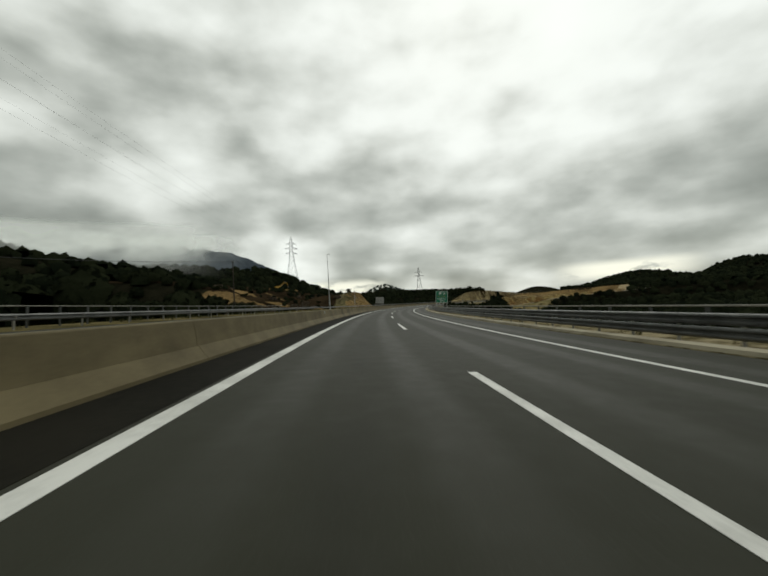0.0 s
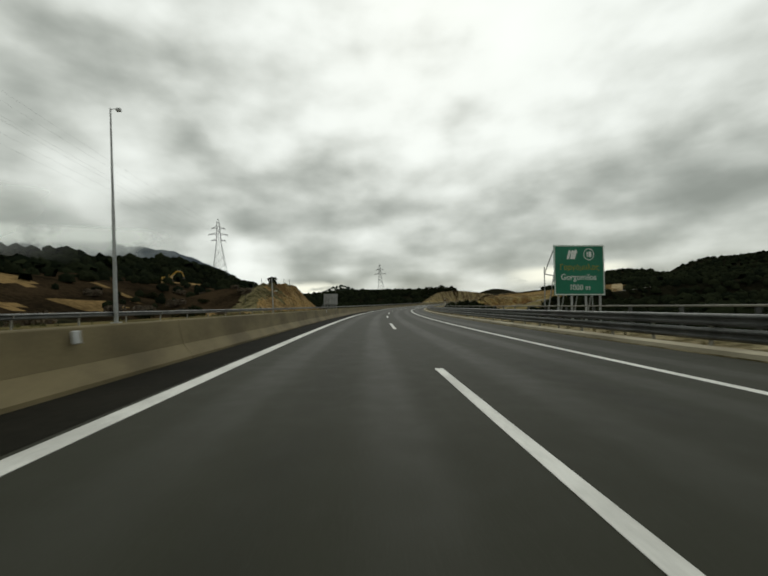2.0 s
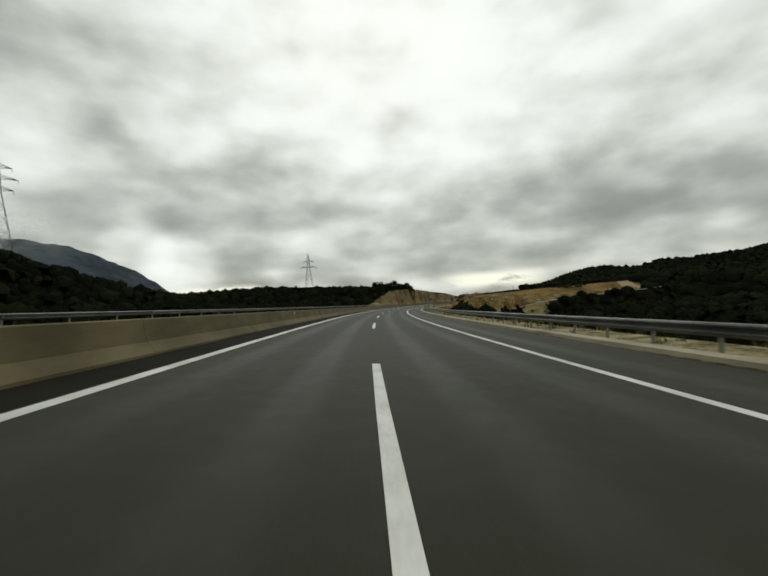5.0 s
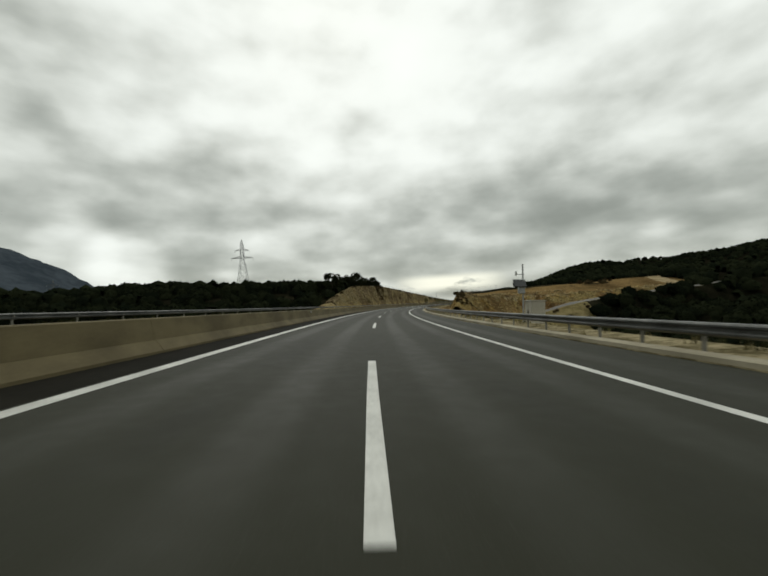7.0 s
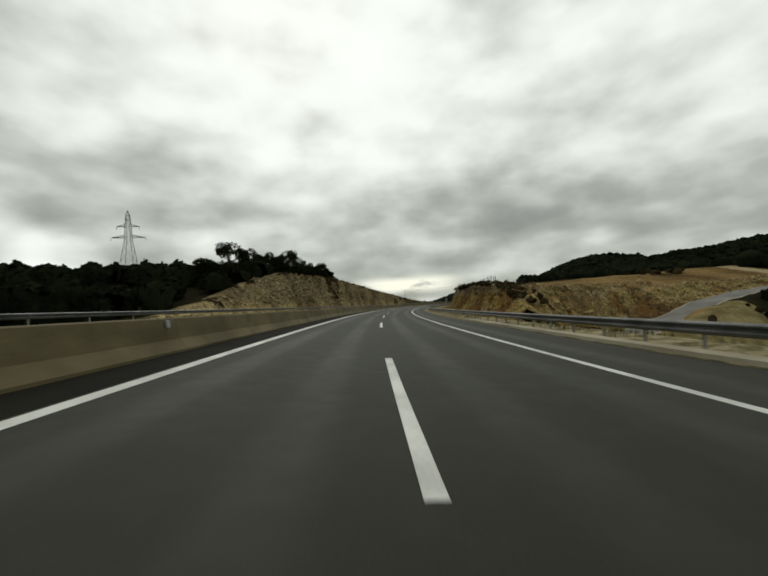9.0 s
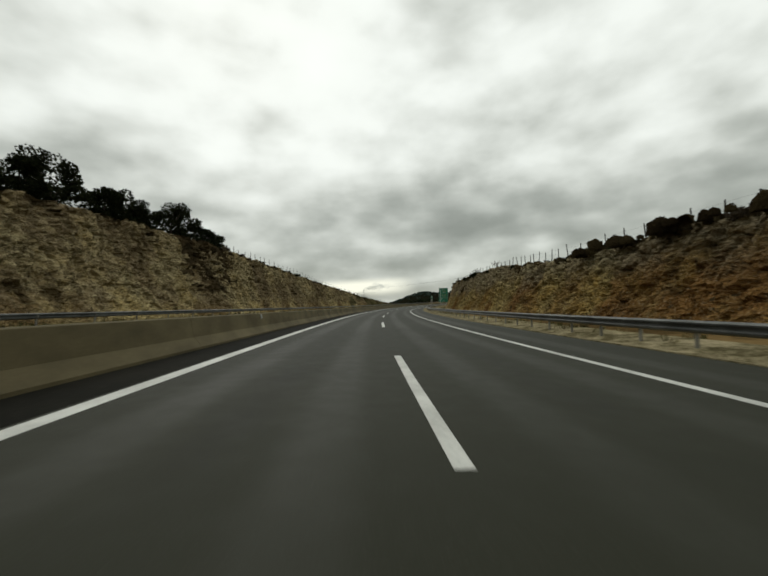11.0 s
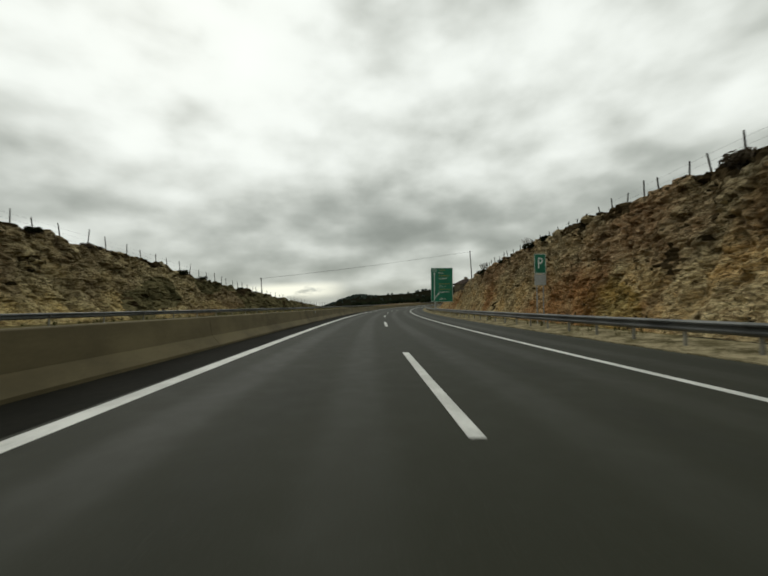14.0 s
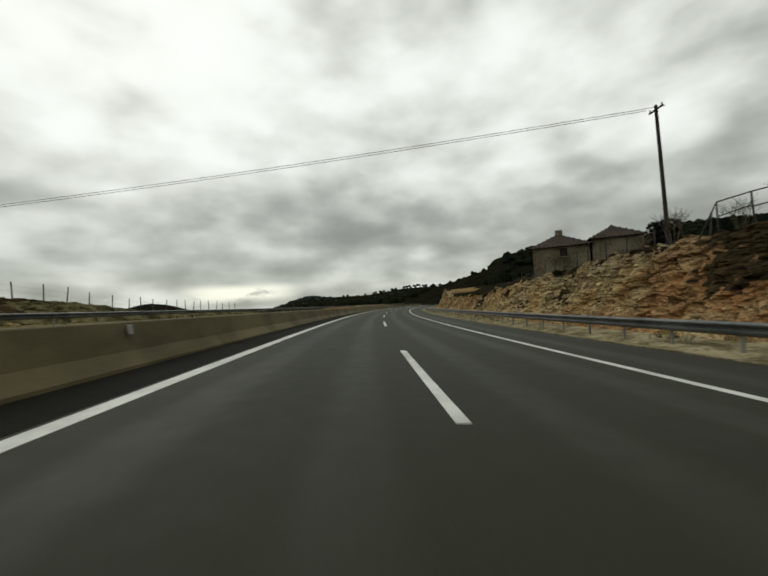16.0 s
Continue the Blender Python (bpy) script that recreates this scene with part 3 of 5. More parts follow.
def beam_outline(u, face, top):
    """The double wave of a steel guard rail; face is -1 or 1, towards the traffic."""
    wave = ((0.00, 0.0), (0.03, 0.02), (0.08, 0.05), (0.08, 0.09), (0.03, 0.13), (0.03, 0.18), (0.08, 0.22), (0.08, 0.26), (0.06, 0.295), (0.03, 0.31), (-0.03, 0.312))
    front = [(u + face * d, top - 0.31 + z) for d, z in wave]
    back = [(a - face * 0.006, b) for a, b in reversed(front)]
    return front + back


def guard_rail(u, face, top=0.76, length=24.0, gap=2.0):
    """A run of steel guard rail with its posts."""
    run = new("guard_rail")
    part("beam", swept("beam", beam_outline(u, face, top), 0, length, 4.0, STEEL, local=0), STEEL, run)
    if top > 0.9:
        part("lower_beam", swept("lower_beam", beam_outline(u, face, top - 0.36), 0, length, 4.0, STEEL, local=0), STEEL, run)
    post_mesh = None
    for i in range(int(length / gap)):
        s = gap * (i + 0.5)
        if post_mesh is None:
            bm = bmesh.new()
            box(bm, (0.06, 0.10, top + 0.35), pose(0, 0, (top - 0.35) / 2 - 0.02), 0.01)
            box(bm, (0.09, 0.05, 0.14), pose(face * 0.06, 0, top - 0.16), 0.006)
            bmesh.ops.recalc_face_normals(bm, faces=bm.faces)
            post_mesh = bpy.data.meshes.new("post")
            bm.to_mesh(post_mesh)
            bm.free()
            post_mesh.materials.append(ZINC)
        ob = new("post", post_mesh)
        ob.parent = run
        ob.matrix_basis = road_frame(0).inverted() @ road_frame(s) @ pose(u - face * 0.07, 0, 0)
    return run


def run_of(u, face, s0, s1, label, group, top=0.76, gap=2.0):
    first = guard_rail(u, face, top, 24.0, gap)
    first.matrix_basis = road_frame(s0)
    tagged(first, label, "guard rail", group)
    for i in range(1, int((s1 - s0) / 24)):
        copy_thing(first, road_frame(s0 + 24 * i))


run_of(7.35, -1, -46, 146, "galvanised steel double-beam guard rail along the bridge", "bridge guard rail", top=0.93)
run_of(7.35, -1, 146, 800, "galvanised steel guard rail on posts along the gravel verge", "nearside guard rail")
run_of(-17.9, 1, -40, 800, "galvanised steel guard rail along the opposite carriageway", "far guard rail", gap=4.0)

# ---- lane dashes: six metres of paint, twelve of gap ----
dash_mesh = swept("lane_dash", ((-0.075, 0.002), (-0.075, 0.006), (0.075, 0.006), (0.075, 0.002)), 0, 6.0, 3.0, PAINT, local=0)
road_ob = bpy.data.objects["road"]
for i in range(-2, 44):
    ob = new("lane_dash", dash_mesh)
    ob.parent = road_ob
    ob.matrix_basis = road_frame(0.4 + 18 * i)

# ---- rock cuttings ----
def facet(s, h, wide, tall, seed):
    """Flat-faced broken blocks: how far one stands out here, and how near its edge is."""
    q = Vector((s / wide, h / tall, seed))
    gap, cells = noise.voronoi(q, distance_metric="CHEBYCHEV")
    c = cells[0]
    out = noise.cell(c * 7.3)
    lean = (q.x - c.x) * (noise.cell(c * 3.1) - 0.5) + (q.y - c.y) * (noise.cell(c * 5.7) - 0.35)
    return out + 0.9 * lean - 0.5 * max(0.0, 1 - (gap[1] - gap[0]) * 6)


def cutting(name, ss, crest, foot, top, mats, label, seed, rough=1.0, n=60, lean=7.0, bed=1.0, soil=0.0, smoothness=1.0):
    """A blasted rock face: blocks, thin beds, hollows and soil slips on a leaning sheet."""
    verts, tone = [], []
    left = isinstance(foot, float)
    side = 1 if left else -1
    for s in ss:
        at_foot = foot if left else foot(s)
        at_top = top if left else at_foot + top
        full = float(np.interp(s, *crest))
        ragged = full + (0.6 * noise.noise(Vector((s * 0.35, seed, 1.0))) + 0.35 * noise.noise(Vector((s * 1.4, seed, 2.0)))) * min(1.0, full / 3)
        dip = 0.7 * noise.noise(Vector((s * 0.03, seed, 7.0)))
        gully = max(0.0, noise.noise(Vector((s * 0.13, seed, 5.0))) - 0.15) * 2.2
        for j in range(n):
            v = j / (n - 1)
            h = -0.4 + v * (ragged + 0.4)
            u = at_foot + (at_top - at_foot) * (v ** 0.85) * min(1.0, 0.35 + full / lean)
            p = Vector((s * 0.22, h * 0.35, seed))
            big = noise.noise(p) * 0.8 + noise.noise(p * 2.7) * 0.35
            ws, wh = s + 0.5 * noise.noise(p * 4), h + dip + 0.25 * noise.noise(p * 5)
            push = big * 0.45 * smoothness + 0.24 * facet(ws, wh, 1.2, 1.2 / bed, seed + 8) + 0.17 * facet(ws, wh, 0.55, 0.62 / bed, seed) + 0.10 * facet(ws, wh, 0.40, 0.26 / bed, seed + 4)
            push += 0.10 * noise.noise(Vector((s * 1.5, h * 1.2, seed))) + 0.08 * noise.noise(Vector((s * 3.6, h * 3.4, seed))) + 0.04 * (noise.cell(Vector((s * 6.1, h * 7.0, seed))) - 0.5)
            push -= 0.60 * max(0.0, 1 - 5 * abs(noise.noise(Vector((ws * 0.5, wh * 0.12, seed + 30))))) ** 2 + 0.22 * max(0.0, 1 - 6 * abs(noise.noise(Vector((ws * 1.3, wh * 0.3, seed + 31))))) ** 2
            push -= gully * (0.3 + 0.6 * v) + 0.4
            push *= rough * min(1.0, full / 3) * min(1.0, 0.3 + 2.0 * v)
            verts.append(road(s, u + side * push, h))
            slip = gully * 0.9 * smooth(0.1, 0.6, v) + 0.5 * smooth(0.82, 1.0, v) + 0.75 * noise.noise(Vector((s * 0.3, h * 0.45, seed + 20))) + 0.5 * noise.noise(Vector((s * 1.6, h * 2.0, seed + 21))) + 0.3 * noise.noise(Vector((s * 4.0, h * 5.0, seed + 22)))
            red = len(mats) > 2 and (s - (548 if left else 512)) / 22 + 1.6 * noise.noise(Vector((s * 0.1, h * 0.2, 40.0))) > 0
            tone.append(2 * red if slip + (soil if name != "rock_knoll" else soil + 0.95 * (1 - smooth(153, 165, s))) + (0.16 * smooth(505, 525, s) - 0.34 * smooth(548, 568, s) + 0.28 * smooth(580, 588, s) - 0.6 * (1 - smooth(392, 404, s)) if not left else 0.62 * smooth(438, 443, s) * (1 - smooth(450, 456, s)) * smooth(0.05, 0.5, v) - 0.15 * (1 - smooth(432, 438, s))) <= 0.62 else 1)
        for back in (3.0, 9.0):
            p = road(s, at_top - side * back, ragged - 0.25 - 0.12 * back)
            p.z = min(p.z, place_on(s, at_top - side * back).z - 0.1)
            verts.append(p)
            tone.append(1)
    faces = grid_faces(len(ss), n + 2, flip=not left)
    me = mesh_of(name, verts, faces, mats, False, np.asarray(tone, dtype=np.int32)[faces[:, 0]])
    return tagged(new(name, me), label, "rock face", kind="structure")


cutting("rock_cutting_left", np.arange(357, 640, 0.22), (LEFT_S, LEFT_H), LEFT_FOOT, LEFT_TOP, [ROCK, SOIL, BANK_GRASS], "blasted beige and brown rock cutting beside the opposite carriageway", 3.0, 0.95, bed=0.8, soil=0.06)
cutting("rock_cutting_right", np.arange(365, 700, 0.2), (RIGHT_S, RIGHT_H), right_face, RIGHT_SLOPE, [ROCK_RIGHT, SOIL, ROCK_RED], "blasted bedded limestone cutting with ochre clay bands", 11.0, 0.72, bed=1.25, smoothness=0.6)
cutting("rock_cutting_far", np.arange(699, 790, 0.4), (RIGHT_S, RIGHT_H), right_face, RIGHT_SLOPE, [ROCK_GOLD, SOIL], "golden earth cutting further along the motorway", 17.0, n=34)
cutting("rock_knoll", np.arange(131, 183, 0.25), (KNOLL_S, KNOLL_H), -20.8, -26.6, [ROCK_GOLD, BANK_GRASS], "golden rock knoll cut open beside the opposite carriageway", 23.0, 0.42, soil=-0.25)


def boulder_mesh(seed):
    bm = bmesh.new()
    bmesh.ops.create_icosphere(bm, subdivisions=1, radius=0.5)
    for v in bm.verts:
        n = v.co.normalized()
        v.co = Vector((v.co.x * 1.2, v.co.y, v.co.z * 0.75)) * (1 + 0.45 * noise.noise(n * 1.9 + Vector((seed, 0, 0))))
    me = bpy.data.meshes.new("boulder")
    bm.to_mesh(me)
    bm.free()
    me.materials.append(ROCK)
    return me


BOULDERS = [boulder_mesh(2.7 * k) for k in range(5)]
rng = random.Random(5)
for i in range(150):
    if i % 3 == 0:
        s, u = rng.uniform(366, 600), rng.uniform(-20.9, -19.4)
    elif i % 3 == 1:
        s, u = rng.uniform(385, 640), rng.uniform(9.2, 10.3)
    else:
        s, u = rng.uniform(358, 392), rng.uniform(11.5, 22)
    size = rng.uniform(0.18, 0.6)
    ob = new("boulder", BOULDERS[i % 5])
    base = road(s, u, 0.0) if u < 10.5 else place_on(s, u)
    if 9.0 < u < 10.5:
        base = road(s, u, -0.22)
    ob.matrix_basis = Matrix.Translation(base + Vector((0, 0, 0.12 * size))) @ pose(0, 0, 0, rng.uniform(-20, 20), rng.uniform(-20, 20), rng.uniform(0, 360)) @ Matrix.Scale(size, 4)
    tagged(ob, "fallen pale limestone boulder at the foot of the slope", "boulder", "fallen boulders")


def rubble():
    """Broken stones lying on the rough bank above the side road."""
    rng = np.random.default_rng(77)
    shapes = []
    for k in range(4):
        bm = bmesh.new()
        bmesh.ops.create_cube(bm, size=1.0)
        for v in bm.verts:
            v.co = v.co * (1 + 0.5 * noise.noise(v.co * 3 + Vector((k * 3.3, 0, 0)))) + Vector(rng.uniform(-0.15, 0.15, 3))
        bmesh.ops.triangulate(bm, faces=bm.faces)
        shapes.append((np.array([v.co for v in bm.verts]), np.array([[v.index for v in f.verts] for f in bm.faces])))
        bm.free()
    u = np.concatenate((rng.uniform(18, 112, 1500), rng.uniform(14, 60, 500)))
    s = np.interp(u, SIDE_U, SIDE_S) + np.concatenate((rng.uniform(4.6, 13.5, 1500), rng.uniform(4.6, 26, 500)))
    x, y = R - (R - u) * np.cos(s / R), (R - u) * np.sin(s / R)
    z = lie(x, y)
    vs, fs, base = [], [], 0
    for px, py, pz in zip(x, y, z):
        v, f = shapes[rng.integers(4)]
        size = rng.uniform(0.15, 0.5) * (2.0 if rng.random() < 0.06 else 1.0)
        turn = np.array(Matrix.Rotation(rng.uniform(0, 6.28), 3, Vector(rng.normal(size=3))))
        vs.append(v @ turn.T * size + np.array((px, py, pz + 0.1 * size)))
        fs.append(f + base)
        base += len(v)
    tagged(new("rubble", mesh_of("rubble", np.concatenate(vs), np.concatenate(fs), [ROCK])), "broken pale stones scattered over the rough bank", "rubble", kind="stuff")


rubble()

# ---- woods ----
def clump_template(seed, squash, fine=2):
    """A lumpy crown with many small facets."""
    bm = bmesh.new()
    bmesh.ops.create_icosphere(bm, subdivisions=fine, radius=1.0)
    for v in bm.verts:
        n = v.co.normalized()
        k = 1 + 0.30 * noise.noise(n * 1.7 + Vector((seed, 0, 0))) + 0.24 * noise.noise(n * 4.1 + Vector((0, seed, 0))) + 0.22 * noise.noise(n * 9.0 + Vector((0, 0, seed)))
        v.co = Vector((n.x * k, n.y * k, n.z * k * squash))
    bmesh.ops.delete(bm, geom=[v for v in bm.verts if v.co.z < -0.55], context="VERTS")
    bm.verts.index_update()
    v = np.array([p.co for p in bm.verts])
    f = np.array([[p.index for p in face.verts] for face in bm.faces])
    bm.free()
    return v, f




def triangles(name, v, f, mat):
    """A mesh of triangles straight from arrays."""
    me = bpy.data.meshes.new(name)
    me.vertices.add(len(v))
    me.vertices.foreach_set("co", np.asarray(v, dtype=np.float32).ravel())
    me.loops.add(len(f) * 3)
    me.loops.foreach_set("vertex_index", np.asarray(f, dtype=np.int32).ravel())
    me.polygons.add(len(f))
    me.polygons.foreach_set("loop_start", np.arange(0, 3 * len(f), 3, dtype=np.int32))
    me.update(calc_edges=True)
    me.materials.append(mat)
    return me


def leafy(template, count, size, seed):
    """A crown with small blades of foliage standing off it."""
    v, f = template
    rng = np.random.default_rng(seed)
    tri = v[f[rng.integers(len(f), size=count)]]
    w = rng.dirichlet((1, 1, 1), count)
    p = (tri * w[:, :, None]).sum(1)
    n = p / np.linalg.norm(p, axis=1)[:, None]
    p = p * rng.uniform(0.97, 1.10, count)[:, None]
    a = np.cross(n, rng.normal(size=(count, 3))) + 0.6 * rng.normal(size=(count, 3))
    a /= np.linalg.norm(a, axis=1)[:, None]
    b = np.cross(a, rng.normal(size=(count, 3)))
    b /= np.linalg.norm(b, axis=1)[:, None]
    k = rng.uniform(0.6, 1.3, count)[:, None] * size
    q = np.stack((p - a * k, p + b * k * 0.7, p + a * k, p - b * k * 0.7), 1).reshape(-1, 3)
    i = np.arange(count) * 4 + len(v)
    g = np.concatenate((np.stack((i, i + 1, i + 2), 1), np.stack((i, i + 2, i + 3), 1)))
    return np.concatenate((v, q)), np.concatenate((f, g))


NEAR = [leafy(clump_template(1.3 * k, 0.85 + 0.15 * (k % 3), 1), 84, 0.16, k) for k in range(6)]
FAR = [leafy(clump_template(1.3 * k, 0.85 + 0.15 * (k % 3), 1), 12, 0.20, k) for k in range(6)]


def wood(name, places, sizes, mat, label, seed, crowns):
    rng = np.random.default_rng(seed)
    vs, fs, base = [], [], 0
    for (x, y, z), r in zip(places, sizes):
        v, f = crowns[rng.integers(len(crowns))]
        a = rng.uniform(0, 6.28)
        c, sn = math.cos(a), math.sin(a)
        w = v * r * rng.uniform(0.8, 1.2, 3)
        w = np.stack((w[:, 0] * c - w[:, 1] * sn + x, w[:, 0] * sn + w[:, 1] * c + y, w[:, 2] + z), 1)
        vs.append(w)
        fs.append(f + base)
        base += len(v)
    return tagged(new(name, triangles(name, np.concatenate(vs), np.concatenate(fs), mat)), label, "forest", kind="stuff")


def scatter(count, s_range, u_range, keep, seed):
    rng = np.random.default_rng(seed)
    s, u = rng.uniform(*s_range, count), rng.uniform(*u_range, count)
    x, y = R - (R - u) * np.cos(s / R), (R - u) * np.sin(s / R)
    ok = keep(s, u)
    return s[ok], u[ok], x[ok], y[ok], lie(x[ok], y[ok])


def plant(name, count, s_range, u_range, keep, size, mat, label, seed, crowns=FAR):
    s, u, x, y, z = scatter(count, s_range, u_range, keep, seed)
    rng = np.random.default_rng(seed + 1)
    r = rng.uniform(*size, len(x))
    return wood(name, np.stack((x, y, z + r * 0.5), 1), r, mat, label, seed, crowns)


def before_side_road(s, u):
    return s < np.interp(u, SIDE_U, SIDE_S) - np.interp(u, (10, 55, 61, 92), (32, 30, 9, 7))


plant("forest_right", 1500, (-60, 440), (30, 130), lambda s, u: before_side_road(s, u) & ((s < 296) | (u > 57)), (1.8, 3.4), FOREST, "dense dark evergreen oak wood on the slope below the road", 1, NEAR)
plant("forest_edge", 900, (-40, 350), (13.5, 40), lambda s, u: before_side_road(s, u) & (s < np.minimum(288, 225 + 2.35 * u)), (1.3, 2.4), FOREST, "dark oak scrub just below the motorway", 11, NEAR)
plant("forest_slope", 5200, (0, 760), (112, 420), lambda s, u: u > 114, (2.0, 3.7), FOREST, "dark wooded slope rising behind the ochre field", 6)
plant("forest_shoulder", 2100, (490, 740), (44, 118), lambda s, u: (s > 492 + 0.15 * u) & ((u > 62) & (s < 640) | (u > 74) | (s < 566)), (1.4, 2.5), FOREST, "dark wooded hill behind the ochre field", 9)
plant("forest_ridge", 5200, (690, 1300), (-140, 330), lambda s, u: (u > 30) | (s > 850) & ((u < -44) | (s > 960)), (1.9, 3.2), FOREST, "dark wooded ridge beyond the cutting", 2)
plant("forest_left", 1250, (215, 362), (-150, -36), lambda s, u: u < -46 + 0.05 * (s - 215), (1.3, 2.5), FOREST, "dark oak wood across the valley", 3, NEAR)
plant("forest_cutting", 800, (352, 520), (-150, -25), lambda s, u: u < -27.5 - 0.3 * np.clip(s - 425, 0, None), (1.6, 2.9), FOREST, "dark oak wood above the rock cutting", 8, NEAR)
plant("forest_hill_left", 7000, (-120, 430), (-520, -66), lambda s, u: (u < -96) | (s < 150) & (u < -86) | (s > 200) & (u < -66) & (s < 240), (1.9, 3.5), FOREST, "dark wooded hillside under low cloud", 4)
plant("forest_valley_left", 560, (-40, 118), (-105, -27), lambda s, u: (u < -30) & (s < 74) | (u < -64) & (s < 114), (1.8, 3.4), FOREST, "dark oak wood beside the opposite carriageway", 7, NEAR)


def far_woods():
    """Woods on the hills beyond the end of the view, a crown here and there."""
    rng = np.random.default_rng(31)
    spots = []
    for cx, cy, across, count in ((1020, 1290, 120, 420), (300, 1250, 190, 300), (60, 1150, 110, 260), (1150, 980, 180, 260)):
        spots.append(rng.normal((cx, cy), across * 0.7, (count, 2)))
    xy = np.concatenate(spots)
    away = np.abs(np.hypot(R - xy[:, 0], xy[:, 1]) - R)
    xy = xy[(away > 45) | (xy[:, 0] > 500)]
    r = rng.uniform(2.4, 4.2, len(xy))
    z = lie(xy[:, 0], xy[:, 1]) + r * 0.35
    wood("far_woods", np.column_stack((xy, z)), r, HAZED_FOREST, "dark woods on the far hills, with haze put into their colour", 32, FAR)


far_woods()


def rim_scrub():
    """Brown brushwood along the first stretch of the rim."""
    rng = np.random.default_rng(51)
    spots = []
    for s in rng.uniform(368, 425, 150):
        p = road(s, right_face(s) + rng.uniform(2.2, 5.5), float(np.interp(s, RIGHT_S, RIGHT_H)))
        spots.append((p.x, p.y, p.z - 0.1))
    wood("rim_scrub", spots, rng.uniform(0.25, 0.62, len(spots)), DRY_SCRUB, "leafless brown scrub along the rim of the cutting", 52, FAR)


rim_scrub()
plant("yard_scrub", 330, (62, 214), (-72, -25), lambda s, u: (u < -42) & (s > 128) | (u < -60) | (s < 70) | (s > 186), (0.5, 1.5), FOREST, "low dark scrub on the slope beside the opposite carriageway", 41)
plant("field_scrub", 60, (436, 466), (66, 86), lambda s, u: (np.abs(s - 452 - 0.3 * (u - 76)) < 5), (0.6, 1.2), DRY_SCRUB, "heap of brown scrub on the ochre field", 42)
plant("glen_scrub", 40, (366, 412), (34, 62), lambda s, u: (s < np.interp(u, SIDE_U, SIDE_S) - 6), (0.3, 0.7), DRY_SCRUB, "dry tufts on the grass beside the side road", 43)
plant("forest_corner", 150, (340, 430), (61, 112), lambda s, u: (s < np.interp(u, SIDE_U, SIDE_S) - 7) & (s > np.interp(u, SIDE_U, SIDE_S) - 34), (2.0, 3.1), FOREST, "dark oaks in the bend of the side road", 45, NEAR)

# ---- signs ----
GREEN = grained("green_sign_sheet", (0.002, 0.105, 0.055), (0.004, 0.145, 0.078), 0.6, 12, 0.45, 0, 0.02, 0.001, 0.4)
WHITE = grained("white_sign_sheet", (0.55, 0.57, 0.54), (0.68, 0.70, 0.66), 1.0, 14, 0.5)
YELLOW = grained("yellow_sign_sheet", (0.22, 0.19, 0.02), (0.30, 0.25, 0.03), 1.0, 14, 0.5)
BARE = grained("bare_aluminium", (0.26, 0.27, 0.26), (0.38, 0.39, 0.38), 0.7, 10, 0.55, 0.4, 0.05, 0.002)
WOOD = grained("creosoted_wood", (0.018, 0.014, 0.010), (0.045, 0.035, 0.024), 0.8, 20, 0.85)
WIRE = grained("wire", (0.05, 0.05, 0.05), (0.09, 0.09, 0.09), 1.0, 10, 0.6, 0.5)


def lettering(name, words, size, m, mat, parent):
    """Raised letters; m puts the left end of the base line, x along the line, z out of the sheet."""
    curve = bpy.data.curves.new(name, "FONT")
    curve.body, curve.size, curve.extrude, curve.resolution_u = words, size, 0.004, 8
    shape = bpy.data.objects.new(name, curve)
    scene.collection.objects.link(shape)
    bpy.context.view_layer.update()
    me = bpy.data.meshes.new_from_object(shape.evaluated_get(bpy.context.evaluated_depsgraph_get()))
    bpy.data.objects.remove(shape)
    me.materials.clear()
    me.materials.append(mat)
    ob = part(name, me, mat, parent)
    ob.matrix_basis = m
    return ob


def slab(bm, w, h, d, x, z, y=0.0):
    """An upright board; x and z are its centre."""
    return box(bm, (w, d, h), pose(x, y, z), min(0.01, d / 3))


def arrow(bm, a, b, wide, head):
    """A flat arrow on a sheet, from a to b in (x, z)."""
    a, b = Vector((a[0], 0, a[1])), Vector((b[0], 0, b[1]))
    d = (b - a).normalized()
    side = Vector((d.z, 0, -d.x))
    neck = b - d * head
    pts = [a - side * wide / 2, a + side * wide / 2, neck + side * wide / 2, neck + side * head * 0.62, b, neck - side * head * 0.62, neck - side * wide / 2]
    front = [bm.verts.new(p + Vector((0, -0.004, 0))) for p in pts]
    back = [bm.verts.new(p + Vector((0, 0.004, 0))) for p in pts]
    bm.faces.new(front)
    bm.faces.new(back[::-1])
    for i in range(len(pts)):
        j = (i + 1) % len(pts)
        bm.faces.new((front[i], back[i], back[j], front[j]))
    return bm


def border(bm, w, h, x, z, t, y):
    for dx, dz, a, b in ((0, h / 2 - t / 2, w, t), (0, -h / 2 + t / 2, w, t), (w / 2 - t / 2, 0, t, h - 2 * t), (-w / 2 + t / 2, 0, t, h - 2 * t)):
        box(bm, (a, 0.006, b), pose(x + dx, y, z + dz))
    return bm




def words_at(x, z):
    return pose(x, -0.034, z, 90)


